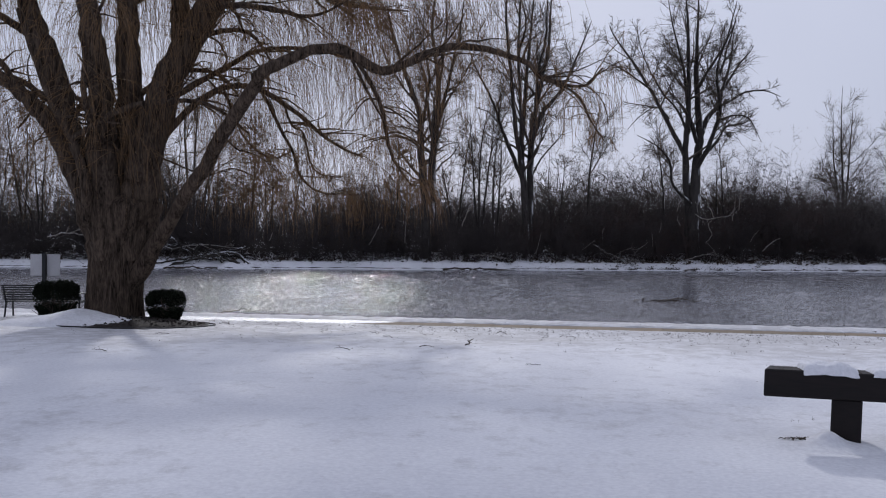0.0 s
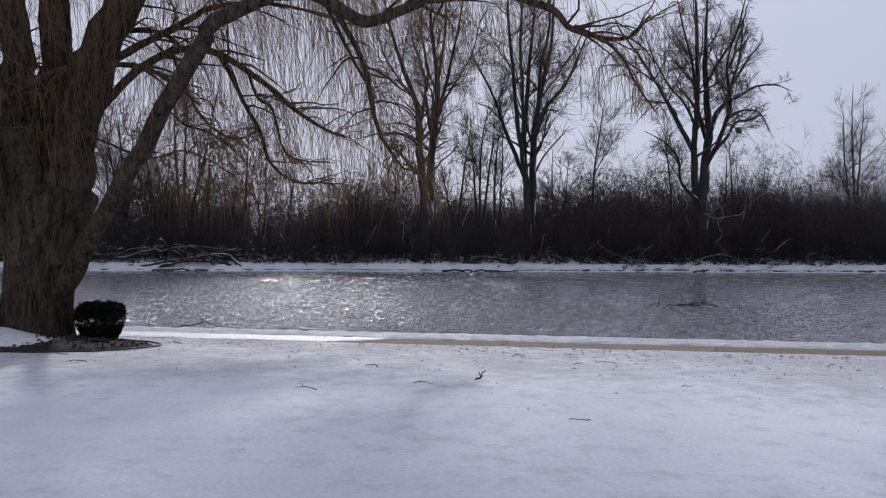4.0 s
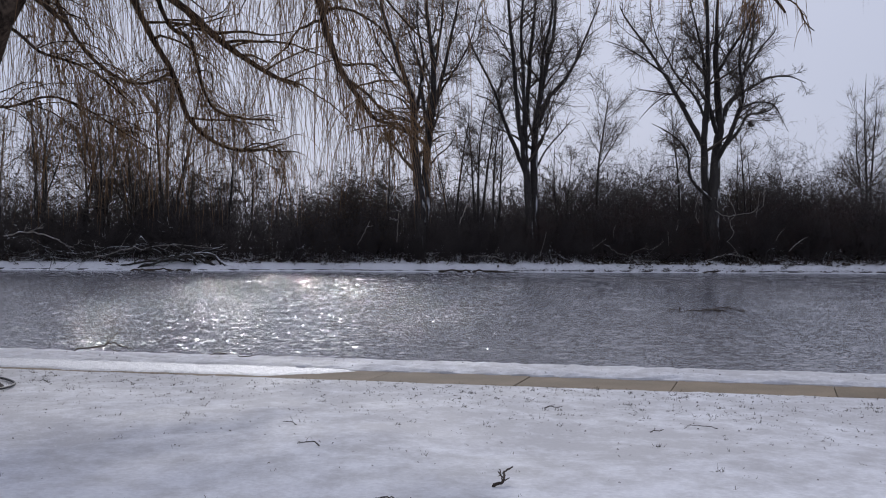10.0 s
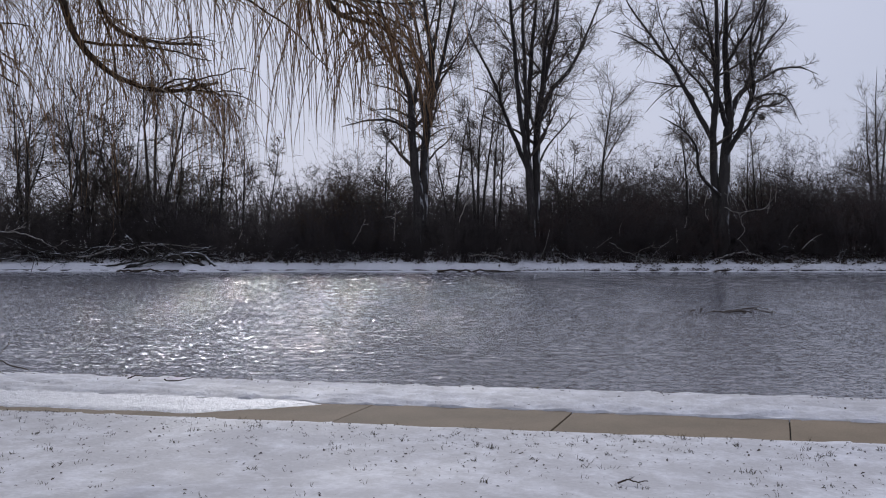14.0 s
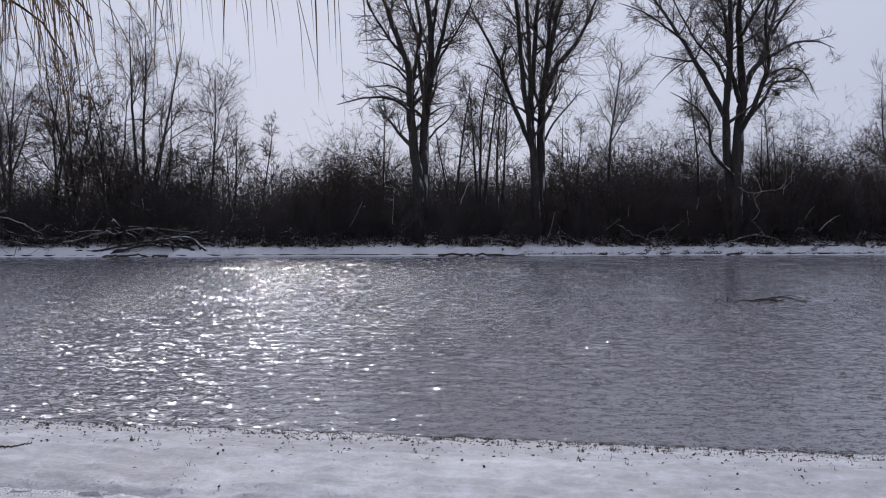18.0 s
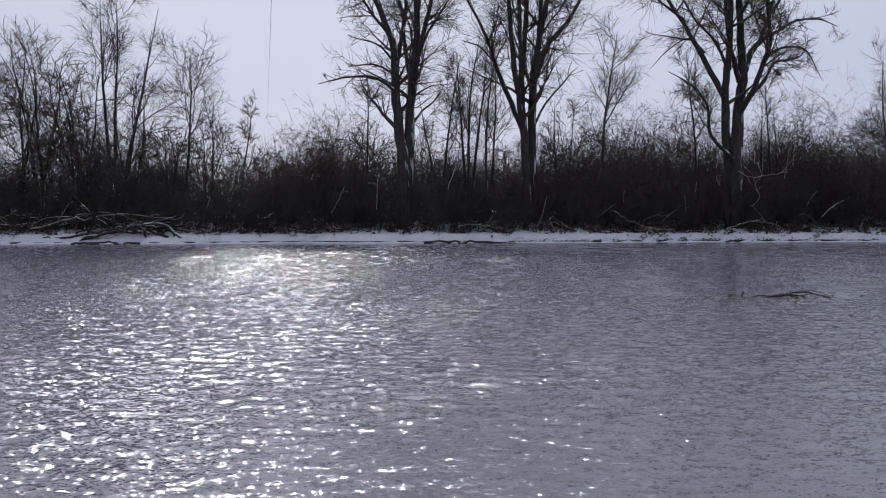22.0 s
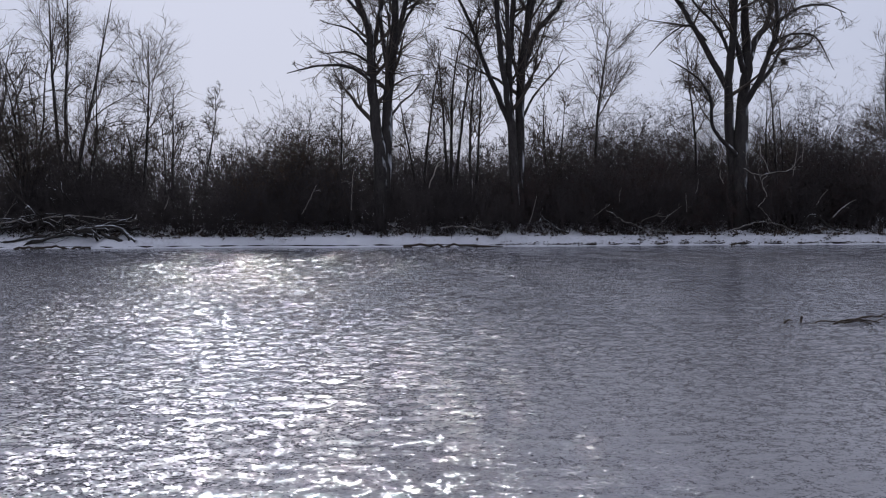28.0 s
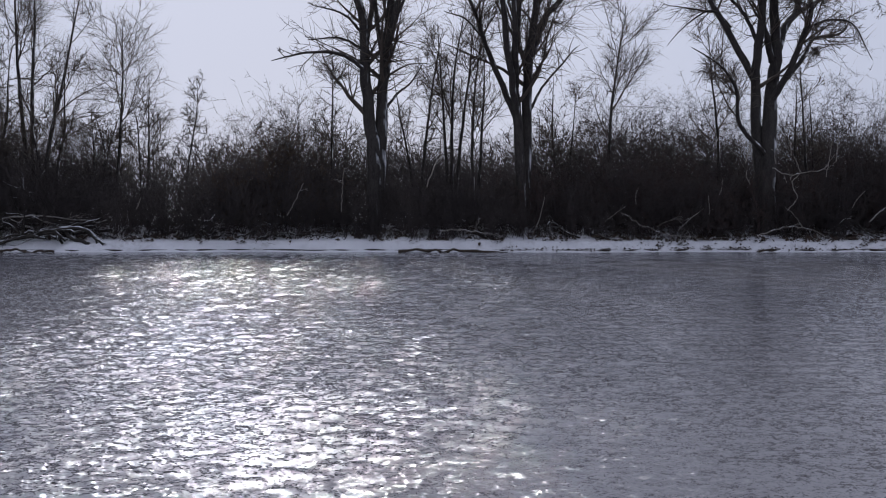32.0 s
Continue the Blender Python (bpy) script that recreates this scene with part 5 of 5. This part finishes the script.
# ---- litter and dead grass ----
def flakes(name, seed, x, y, z, size, mat, label, category):
    """Many small curled bits lying about."""
    rng = np.random.default_rng(seed)
    n = len(x)
    a = rng.uniform(0, 6.28, n)
    s = size * rng.uniform(0.4, 1.5, n)
    c = np.stack([x, y, z], -1)
    u = np.stack([np.cos(a), np.sin(a), rng.normal(0, 0.3, n)], -1) * s[:, None]
    w = np.stack([-np.sin(a), np.cos(a), rng.normal(0, 0.3, n)], -1) * s[:, None] * 0.5
    t = np.array([[0, 0, 1.0]]) * s[:, None] * rng.uniform(0.1, 0.5, (n, 1))
    V = np.stack([c - u, c - w + t, c + u, c + w + t, c + 0.6 * t * 3], 1)
    b = np.arange(n)[:, None] * 5
    F = np.concatenate([b + np.array([[0, 1, 4]]), b + np.array([[1, 2, 4]]), b + np.array([[2, 3, 4]]), b + np.array([[3, 0, 4]])])
    ob = new(name, mesh_from(name, V, np.zeros((0, 4)), F, mat, smooth=False))
    return tagged(ob, label, category, kind="stuff")


def tufts(name, seed, x, y, blades, length, thick, label):
    rng = np.random.default_rng(seed)
    n = len(x)
    px = np.repeat(x, blades) + rng.normal(0, 0.02, n * blades)
    py = np.repeat(y, blades) + rng.normal(0, 0.02, n * blades)
    pz = ground_z(px, py) - 0.01
    w = np.stack([rng.normal(0, 0.45, len(px)), rng.normal(0, 0.45, len(px)), np.ones(len(px))], -1)
    ln = length * rng.uniform(0.35, 1.3, len(px)) * np.repeat(rng.uniform(0.5, 1.4, n), blades)
    P = wander(rng, np.stack([px, py, pz], -1), w, ln, 3, 0.22, -0.1)
    ob = lift(name, [(P, taper(np.full(len(px), thick), np.full(len(px), thick * 0.4), 3), 3)], GRASS)
    return tagged(ob, label, "grass", kind="stuff")


rs = np.random.default_rng(77)
# along the lip of the near bank
gx = rs.uniform(-16, 16, 3600)
gv = 5.25 - rs.gamma(1.35, 0.62, 3600)
ok = (gv > 1.4) & (lump(gx, gv * 2, 1.1, 33) + 0.3 * rs.normal(0, 1, 3600) + 0.5 * smooth01((gx + 2.5) / 3) > 0.08)
gx, gy = gx[ok], (17.46 - 0.2 * gx + gv)[ok]
tufts("bank_grass", 1, gx, gy, 5, 0.042, 0.0028, "dark dead grass poking through snow at the bank edge")
gx = rs.uniform(-4, 16, 1500)
gv = 5.34 - rs.gamma(1.2, 0.3, 1500)
ok = lump(gx, gv * 2, 0.9, 39) + 0.2 * rs.normal(0, 1, 1500) > -0.05
gx, gv = gx[ok], gv[ok]
tufts("bank_grass", 15, gx, 17.46 - 0.2 * gx + gv, 5, 0.045, 0.0034, "dark dead grass hanging over the lip of the bank")
gx = rs.uniform(-4, 15, 420)
gv = 5.2 - rs.gamma(1.4, 0.55, 420)
ok = lump(gx, gv * 2, 1.3, 44) > -0.1
tufts("bank_clumps", 16, gx[ok], 17.46 - 0.2 * gx[ok] + gv[ok], 14, 0.05, 0.003, "small dark clumps of dead grass on the snowy bank")
# sparse on the lawn, denser towards the path
gx = rs.uniform(-14, 14, 3200)
gv = -rs.gamma(1.2, 1.9, 3200)
ok = (lump(gx, gv, 1.4, 31) + 0.22 * rs.normal(0, 1, 3200) > 0.08)
tufts("lawn_grass", 2, gx[ok], (17.46 - 0.2 * gx + gv)[ok], 4, 0.042, 0.0024, "sparse dead grass blades poking through thin snow")
cgx = rs.uniform(-12, 12, 420)
cgv = -0.25 - rs.gamma(1.3, 1.1, 420)
ok = lump(cgx, cgv, 1.6, 36) + 0.25 * smooth01((cgx + 3) / 5) > 0.05
tufts("grass_clumps", 12, cgx[ok], (17.46 - 0.2 * cgx + cgv)[ok], 11, 0.042, 0.003, "small clumps of dark dead grass in thin snow")
fx = rs.uniform(-13, 13, 3600)
fv = -rs.gamma(1.2, 1.6, 3600)
fy = 17.46 - 0.2 * fx + fv
flakes("leaf_litter", 3, fx, fy, ground_z(fx, fy) + 0.003, 0.011, LITTER, "scattered dark leaf bits on the snow", "leaves")
fx = rs.uniform(-12, 12, 4200)
fy = 17.46 - 0.2 * fx + 5.2 - rs.gamma(1.4, 0.8, 4200)
ok = fy > 17.46 - 0.2 * fx + 1.3
fx, fy = fx[ok], fy[ok]
flakes("bank_litter", 4, fx, fy, ground_z(fx, fy) + 0.003, 0.016, LITTER, "scattered dark leaf bits on the snowy bank", "leaves")
fx = rs.uniform(-60, 60, 4500)
fy = 108.9 + np.abs(rs.normal(0, 1.3, 4500))
ok = lump(fx, fy * 2, 3.0, 61) + 0.12 * rs.normal(0, 1, 4500) > 0.34 - 0.3 * smooth01((fx - 8) / 6)
fx, fy = fx[ok], fy[ok]
flakes("far_litter", 5, fx, fy, ground_z(fx, fy) + 0.03, 0.17, LITTER, "dark leaves and clods showing through snow on the far bank", "leaves")
# dark flakes, closer set behind the brush's front, darken the ground under it
fx = rs.uniform(-66, 66, 11000)
fy = 110.0 + 16 * rs.random(11000) ** 1.5
ok = lump(fx, fy * 2, 2.2, 64) + 0.25 * rs.normal(0, 1, 11000) + 0.6 * smooth01((fy - 110.2) / 2) > 0.2
flakes("brush_flakes", 13, fx[ok], fy[ok], ground_z(fx[ok], fy[ok]) + 0.04, 0.26, LITTER, "dark flakes covering much of the ground under the far brush", "leaves")
fx = rs.uniform(8, 60, 700)
fy = far_edge(fx) + rs.normal(0.0, 0.15, 700)
flakes("bank_mud", 7, fx, fy, ground_z(fx, fy) + 0.02, 0.12, LITTER, "dark wet clods along the far waterline", "mud")
# a soil-dark strip along the waterline, standing for the undercut's shade and reflection
ex_ = np.arange(-66, 66, 0.35)
ep_ = np.stack([ex_, far_edge(ex_) - 0.02, np.full(len(ex_), WATER_Z + 0.05)], -1)[None]
tagged(lift("shaded_mud_edge", [(ep_, (0.15 + 0.09 * lump(ex_, ex_ * 0.2, 4.0, 41) + 0.03 * lump(ex_, ex_ * 0.3, 0.9, 42))[None], 6)], SOIL), "dark mud strip standing for the shaded undercut along the far waterline", "mud", kind="stuff")
gx = rs.uniform(-60, 60, 200)
gy = rs.uniform(109.6, 111.6, 200)
n_far = len(gx) * 5
fp = np.stack([np.repeat(gx, 5), np.repeat(gy, 5), ground_z(np.repeat(gx, 5), np.repeat(gy, 5)) - 0.03], -1)
fw = np.stack([rs.normal(0, 0.4, n_far), rs.normal(0, 0.4, n_far), np.ones(n_far)], -1)
tagged(lift("far_weeds", [(wander(rs, fp, fw, rs.uniform(0.15, 0.6, n_far), 4, 0.15, 0.0), taper(np.full(n_far, 0.014), np.full(n_far, 0.008), 4), 3)], BRUSH), "dry weed stems on the far bank", "weeds", kind="stuff")


# ---- sticks on the snow ----
def stick(seed, x, y, length, turn, thick, forks=3, rise=0.04, label="thin dark twig fallen on the snow"):
    rng = np.random.default_rng(seed)
    base = np.array([x, y, float(ground_z(x, y)) + thick])
    d = np.array([math.cos(turn), math.sin(turn), 0.0])
    pts = [base, base + d * length * 0.35 + rng.normal(0, 0.06, 3) * length, base + d * length * 0.7 + rng.normal(0, 0.07, 3) * length, base + d * length]
    for q in pts[1:]:
        q[2] = float(ground_z(q[0], q[1])) + thick + rise * rng.random() + 0.004
    return fallen("fallen_stick", seed, [tuple(q) for q in pts], thick, thick * 0.45, label, "stick", forks=forks, mat=STICK, fork_len=(0.2, 0.5), up=0.03, group="sticks on the lawn")


stick(201, 0.62, 11.05, 0.22, 0.9, 0.012, 3, 0.1, "short dark forked twig standing up from the snow")
stick(202, -5.75, 20.75, 0.95, 0.3, 0.014, 3, 0.14, "crooked dark branch lying at the bank edge")
stick(203, -3.4, 20.3, 0.26, 0.4, 0.009, 2, 0.05)
stick(204, -2.95, 20.2, 0.36, -0.3, 0.008, 2, 0.04)
for k in range(18):
    r = random.Random(300 + k)
    sx, sv = r.uniform(-8, 9), -r.uniform(0.4, 9.5)
    stick(400 + k, sx, 17.46 - 0.2 * sx + sv, r.uniform(0.12, 0.4), r.uniform(-0.5, 0.6) + (3.14 if r.random() < 0.5 else 0), r.uniform(0.004, 0.007), r.choice((0, 1, 2)), 0.03)


# ---- planting bed at the willow's foot ----
def build_bed():
    bx, by = -7.0, 16.0
    bed = empty("mulch_bed", (bx, by, float(ground_z(bx, by))), "round bark mulch bed with black edging, half under snow", "planting bed")
    n, k = 14, 72
    a = np.arange(k) * 2 * np.pi / k
    r = np.linspace(0.02, 1, n)[:, None]
    X = bx + r * 2.1 * np.cos(a) * (1 + 0.04 * np.sin(3 * a))
    Y = by + r * 1.7 * np.sin(a)
    Z = ground_z(X, Y) + 0.14 * (1 - r ** 2) + 0.02 + 0.02 * lump(X, Y, 0.3, 51)
    Z[-1] -= 0.05
    i = np.arange(n - 1)[:, None] * k
    j = np.arange(k)[None]
    q = np.stack([i + j, i + (j + 1) % k, i + k + (j + 1) % k, i + k + j], -1).reshape(-1, 4)
    o = np.array(bed.location)
    m = new("mulch", mesh_from("mulch", np.stack([X, Y, Z], -1) - o, q, mat=MULCH))
    m.parent = bed
    e = np.linspace(0, 2 * np.pi, 90)
    P = np.stack([bx + 2.15 * np.cos(e) * (1 + 0.04 * np.sin(3 * e)), by + 1.75 * np.sin(e), 0 * e], -1)
    P[:, 2] = ground_z(P[:, 0], P[:, 1]) + 0.025
    lift("edging", [((P - o)[None], np.full((1, 90), 0.016), 6)], EDGING, bed, "black plastic edging strip")
    # snow heaped over the side away from the path
    U, W = np.meshgrid(np.linspace(-1, 1, 50), np.linspace(-1, 1, 26))
    X = bx - 0.75 + U * 1.75
    Y = by - 0.35 + W * 1.4
    d = np.clip(1 - U ** 2 - W ** 2, 0, 1) ** 0.6
    Z = ground_z(X, Y) - 0.02 + d * (0.26 + 0.12 * np.exp(-((X + 7.6) / 0.4) ** 2)) + 0.02 * lump(X, Y, 0.5, 52) * d
    i = np.arange(25)[:, None] * 50 + np.arange(49)[None]
    q = np.stack([i, i + 1, i + 51, i + 50], -1).reshape(-1, 4)
    s = new("snow_mound", mesh_from("snow_mound", np.stack([X, Y, Z], -1) - o, q, mat=SNOW))
    s.parent = bed
    rng = np.random.default_rng(8)
    c = rng.uniform(-1, 1, (900, 2))
    c = c[(c ** 2).sum(1) < 1]
    xx, yy = bx + c[:, 0] * 2.0, by + c[:, 1] * 1.6
    f = flakes("mulch_rest", 9, xx - o[0], yy - o[1], ground_z(xx, yy) + 0.14 * (1 - (c ** 2).sum(1)) + 0.03 - o[2], 0.045, MULCH, "", "")
    f.parent = bed


build_bed()


def build_shrub(seed, x, y, w, h, name="clipped_shrub"):
    rng = np.random.default_rng(seed)
    z = float(ground_z(x, y))
    shrub = empty(name, (x, y, z), "small clipped evergreen shrub, nearly black, in the mulch bed", "shrub", "shrubs at the willow")
    n = 60
    way = np.stack([rng.normal(0, 0.5, n), rng.normal(0, 0.5, n), np.ones(n)], -1)
    P = wander(rng, rng.normal(0, 0.05, (n, 3)) * (1, 1, 0), way, rng.uniform(0.5, 0.95, n) * h, 6, 0.12, 0.02)
    lift("stems", [(P, taper(np.full(n, 0.012), np.full(n, 0.005), 6), 4)], STICK, shrub)
    # leaves in a barrel-shaped, uneven hull, densest at the skin
    m = 15000
    d = unit(rng.normal(0, 1, (m, 3)))
    d = np.sign(d) * np.abs(d) ** 0.55
    hull = 1 + 0.10 * lump(d[:, 0] * 2 + d[:, 1], d[:, 2] * 2, 0.7, seed) + 0.05 * lump(d[:, 0] * 4, d[:, 2] * 4 + d[:, 1] * 3, 0.6, seed + 1)
    rad = np.clip(1 - rng.exponential(0.13, m), 0.2, 1.0) * hull + (rng.random(m) < 0.03) * rng.uniform(0, 0.12, m)
    c = d * rad[:, None] * np.array([w / 2, w / 2, h / 2]) * np.array([1, 1, 1]) + np.array([0, 0, h / 2 + 0.02])
    c[:, :2] *= (0.72 + 0.28 * smooth01(c[:, 2] / (0.7 * h)))[:, None]
    u = unit(rng.normal(0, 1, (m, 3))) * 0.026
    v = unit(np.cross(u, rng.normal(0, 1, (m, 3)))) * 0.011
    V = np.stack([c - u, c - v, c + u, c + v], 1)
    me = mesh_from("foliage", V, np.arange(m * 4).reshape(-1, 4), mat=LEAF, smooth=False)
    ob = new("foliage", me)
    ob.parent = shrub
    return shrub


build_shrub(1, -6.12, 16.95, 0.83, 0.75)
build_shrub(2, -8.52, 16.7, 0.90, 0.94)


# ---- sign and park bench behind the willow ----
def build_sign():
    x, y = -9.45, 18.3
    z = float(ground_z(x, y)) - 0.1
    s = empty("sign", (x, y, z), "white panel sign on a black post, seen from behind", "sign")
    part("post", block((0.095, 0.085, 1.68), (0, 0, 0.84), 0.008), METAL, s, "black square post")
    part("panel", block((0.72, 0.02, 0.52), (0, 0.055, 1.41), 0.004), PANEL, s, "white panel")
    part("cap", block((0.1, 0.1, 0.03), (0, 0, 1.69), 0.006), METAL, s)


build_sign()


def build_bench():
    x, y = -9.75, 19.0
    z = float(ground_z(x, y))
    b = empty("park_bench", (x, y, z), "black slatted metal park bench facing the river", "bench")
    long = 1.95
    b.scale = (1, 0.92, 0.9)

    def rod(name, pts, r, n=10):
        lift(name, [(spline(pts, n)[None], np.full((1, n), r), 6)], METAL, b)

    for i in range(6):
        part("seat_slat", block((long, 0.05, 0.018), (0, -0.02 + i * 0.07, 0.43 + 0.004 * i), 0.003), METAL, b)
    for i in range(6):
        part("back_slat", block((long, 0.016, 0.042), (0, -0.10 - 0.024 * i, 0.50 + i * 0.066), 0.003), METAL, b)
    for sx in (-long / 2 + 0.06, long / 2 - 0.06):
        rod("back_leg", [(sx, -0.16, 0.0), (sx, -0.09, 0.3), (sx, -0.08, 0.46), (sx, -0.25, 0.88)], 0.024)
        rod("front_leg", [(sx, 0.38, 0.0), (sx, 0.36, 0.25), (sx, 0.36, 0.64)], 0.022)
        rod("armrest", [(sx, -0.17, 0.62), (sx, 0.05, 0.66), (sx, 0.3, 0.66), (sx, 0.42, 0.62)], 0.024)
        rod("seat_rail", [(sx, -0.09, 0.42), (sx, 0.14, 0.41), (sx, 0.37, 0.43)], 0.02)
    rod("top_rail", [(-long / 2, -0.26, 0.89), (0, -0.26, 0.89), (long / 2, -0.26, 0.89)], 0.022, 4)


build_bench()


# ---- timber rail near the start ----
def build_rail():
    x0, y0 = 2.90, 2.55
    top = 1.06
    turn = -0.10
    g = float(ground_z(3.8, 2.6))
    rail = empty("timber_rail", (x0, y0, g), "low dark-stained timber rail with a cap of snow", "barrier")
    rail.rotation_euler = (0, 0.035, turn)
    top -= g
    bm = block((3.6, 0.26, 0.225), (1.8, 0.0, top - 0.1125), 0.010)
    for v in bm.verts:                                  # its end is sawn askew
        if v.co.x < 0.5:
            v.co.x += 0.36 * (v.co.y + 0.13)
    beam = part("beam", bm, TIMBER, rail, "thick square dark beam")
    for px in (0.70, 3.0):
        part("post", block((0.235, 0.21, top + 0.08), (px, 0.0, (top - 0.225 - 0.305) / 2), 0.010, Matrix.Rotation(-0.27, 4, "Z")), TIMBER, rail)
    for a, b, hgt in ((0.31, 0.75, 0.085), (0.86, 1.5, 0.06), (1.65, 3.3, 0.08)):
        n, m = 40, 14
        U, W = np.meshgrid(np.linspace(0, 1, n), np.linspace(-1, 1, m))
        d = np.clip(1 - np.abs(2 * U - 1) ** 7, 0, 1) * np.clip(1 - np.abs(W) ** 5, 0, 1)
        X = a + (b - a) * U
        Y = W * 0.145 + 0.012 * lump(X, X * 0, 0.3, 9)
        Z = top - 0.006 + d ** 0.5 * hgt * (0.8 + 0.3 * lump(X, Y, 0.3, 10) + 0.15 * lump(X, Y, 0.08, 14)) - 0.045 * (np.abs(W) > 0.95) * (0.5 + 0.5 * lump(X, X * 0, 0.15, 12))
        i = np.arange(m - 1)[:, None] * n + np.arange(n - 1)[None]
        q = np.stack([i, i + 1, i + n + 1, i + n], -1).reshape(-1, 4)
        s = new("snow_cap", mesh_from("snow_cap", np.stack([X, Y, Z], -1), q, mat=SNOW))
        s.parent = beam
    # drift about the foot of the post
    U, W = np.meshgrid(np.linspace(-1, 1, 44), np.linspace(-1, 1, 30))
    d = np.clip(1 - U ** 2 - W ** 2, 0, 1)
    X, Y = 0.55 + U * 1.0, -0.12 + W * 0.55
    Z = -0.03 + 0.10 * d ** 0.8 + 0.09 * np.exp(-((X - 0.52) / 0.12) ** 2 - ((Y + 0.16) / 0.12) ** 2)
    i = np.arange(29)[:, None] * 44 + np.arange(43)[None]
    q = np.stack([i, i + 1, i + 45, i + 44], -1).reshape(-1, 4)
    s = new("snow_drift", mesh_from("snow_drift", np.stack([X, Y, Z], -1), q, mat=SNOW))
    s.parent = rail


build_rail()
rx = 3.24 + rs.normal(0, 0.10, 150)
ry = 2.40 + rs.normal(0, 0.022, 150)
flakes("rail_litter", 6, rx, ry, ground_z(rx, ry) + 0.045, 0.014, LITTER, "dark wet leaves in the snow by the rail", "leaves")
bx_ = rs.uniform(3.0, 5.2, 500)
by_ = 2.55 - 0.1 * (bx_ - 2.96) + rs.uniform(-0.13, 0.13, 500)
flakes("rail_grit", 8, bx_, by_, 1.058 - 0.035 * (bx_ - 2.96) + 0 * bx_, 0.007, LITTER, "dark grit and bark crumbs on the timber rail", "grit")
# crumbs of crusted snow along the path's edges and over the bank
cx_ = rs.uniform(-9, 9, 5200)
cv_ = np.where(rs.random(5200) < 0.4, 1.16 + rs.gamma(1.2, 0.10, 5200), np.where(rs.random(5200) < 0.75, rs.uniform(1.2, 3.4, 5200), -0.02 - rs.gamma(1.2, 0.08, 5200)))
cy_ = 17.46 - 0.2 * cx_ + cv_
flakes("snow_crumbs", 10, cx_, cy_, ground_z(cx_, cy_) - 0.004, 0.009, SNOW, "crumbs of crusted snow beside the footpath", "snow")
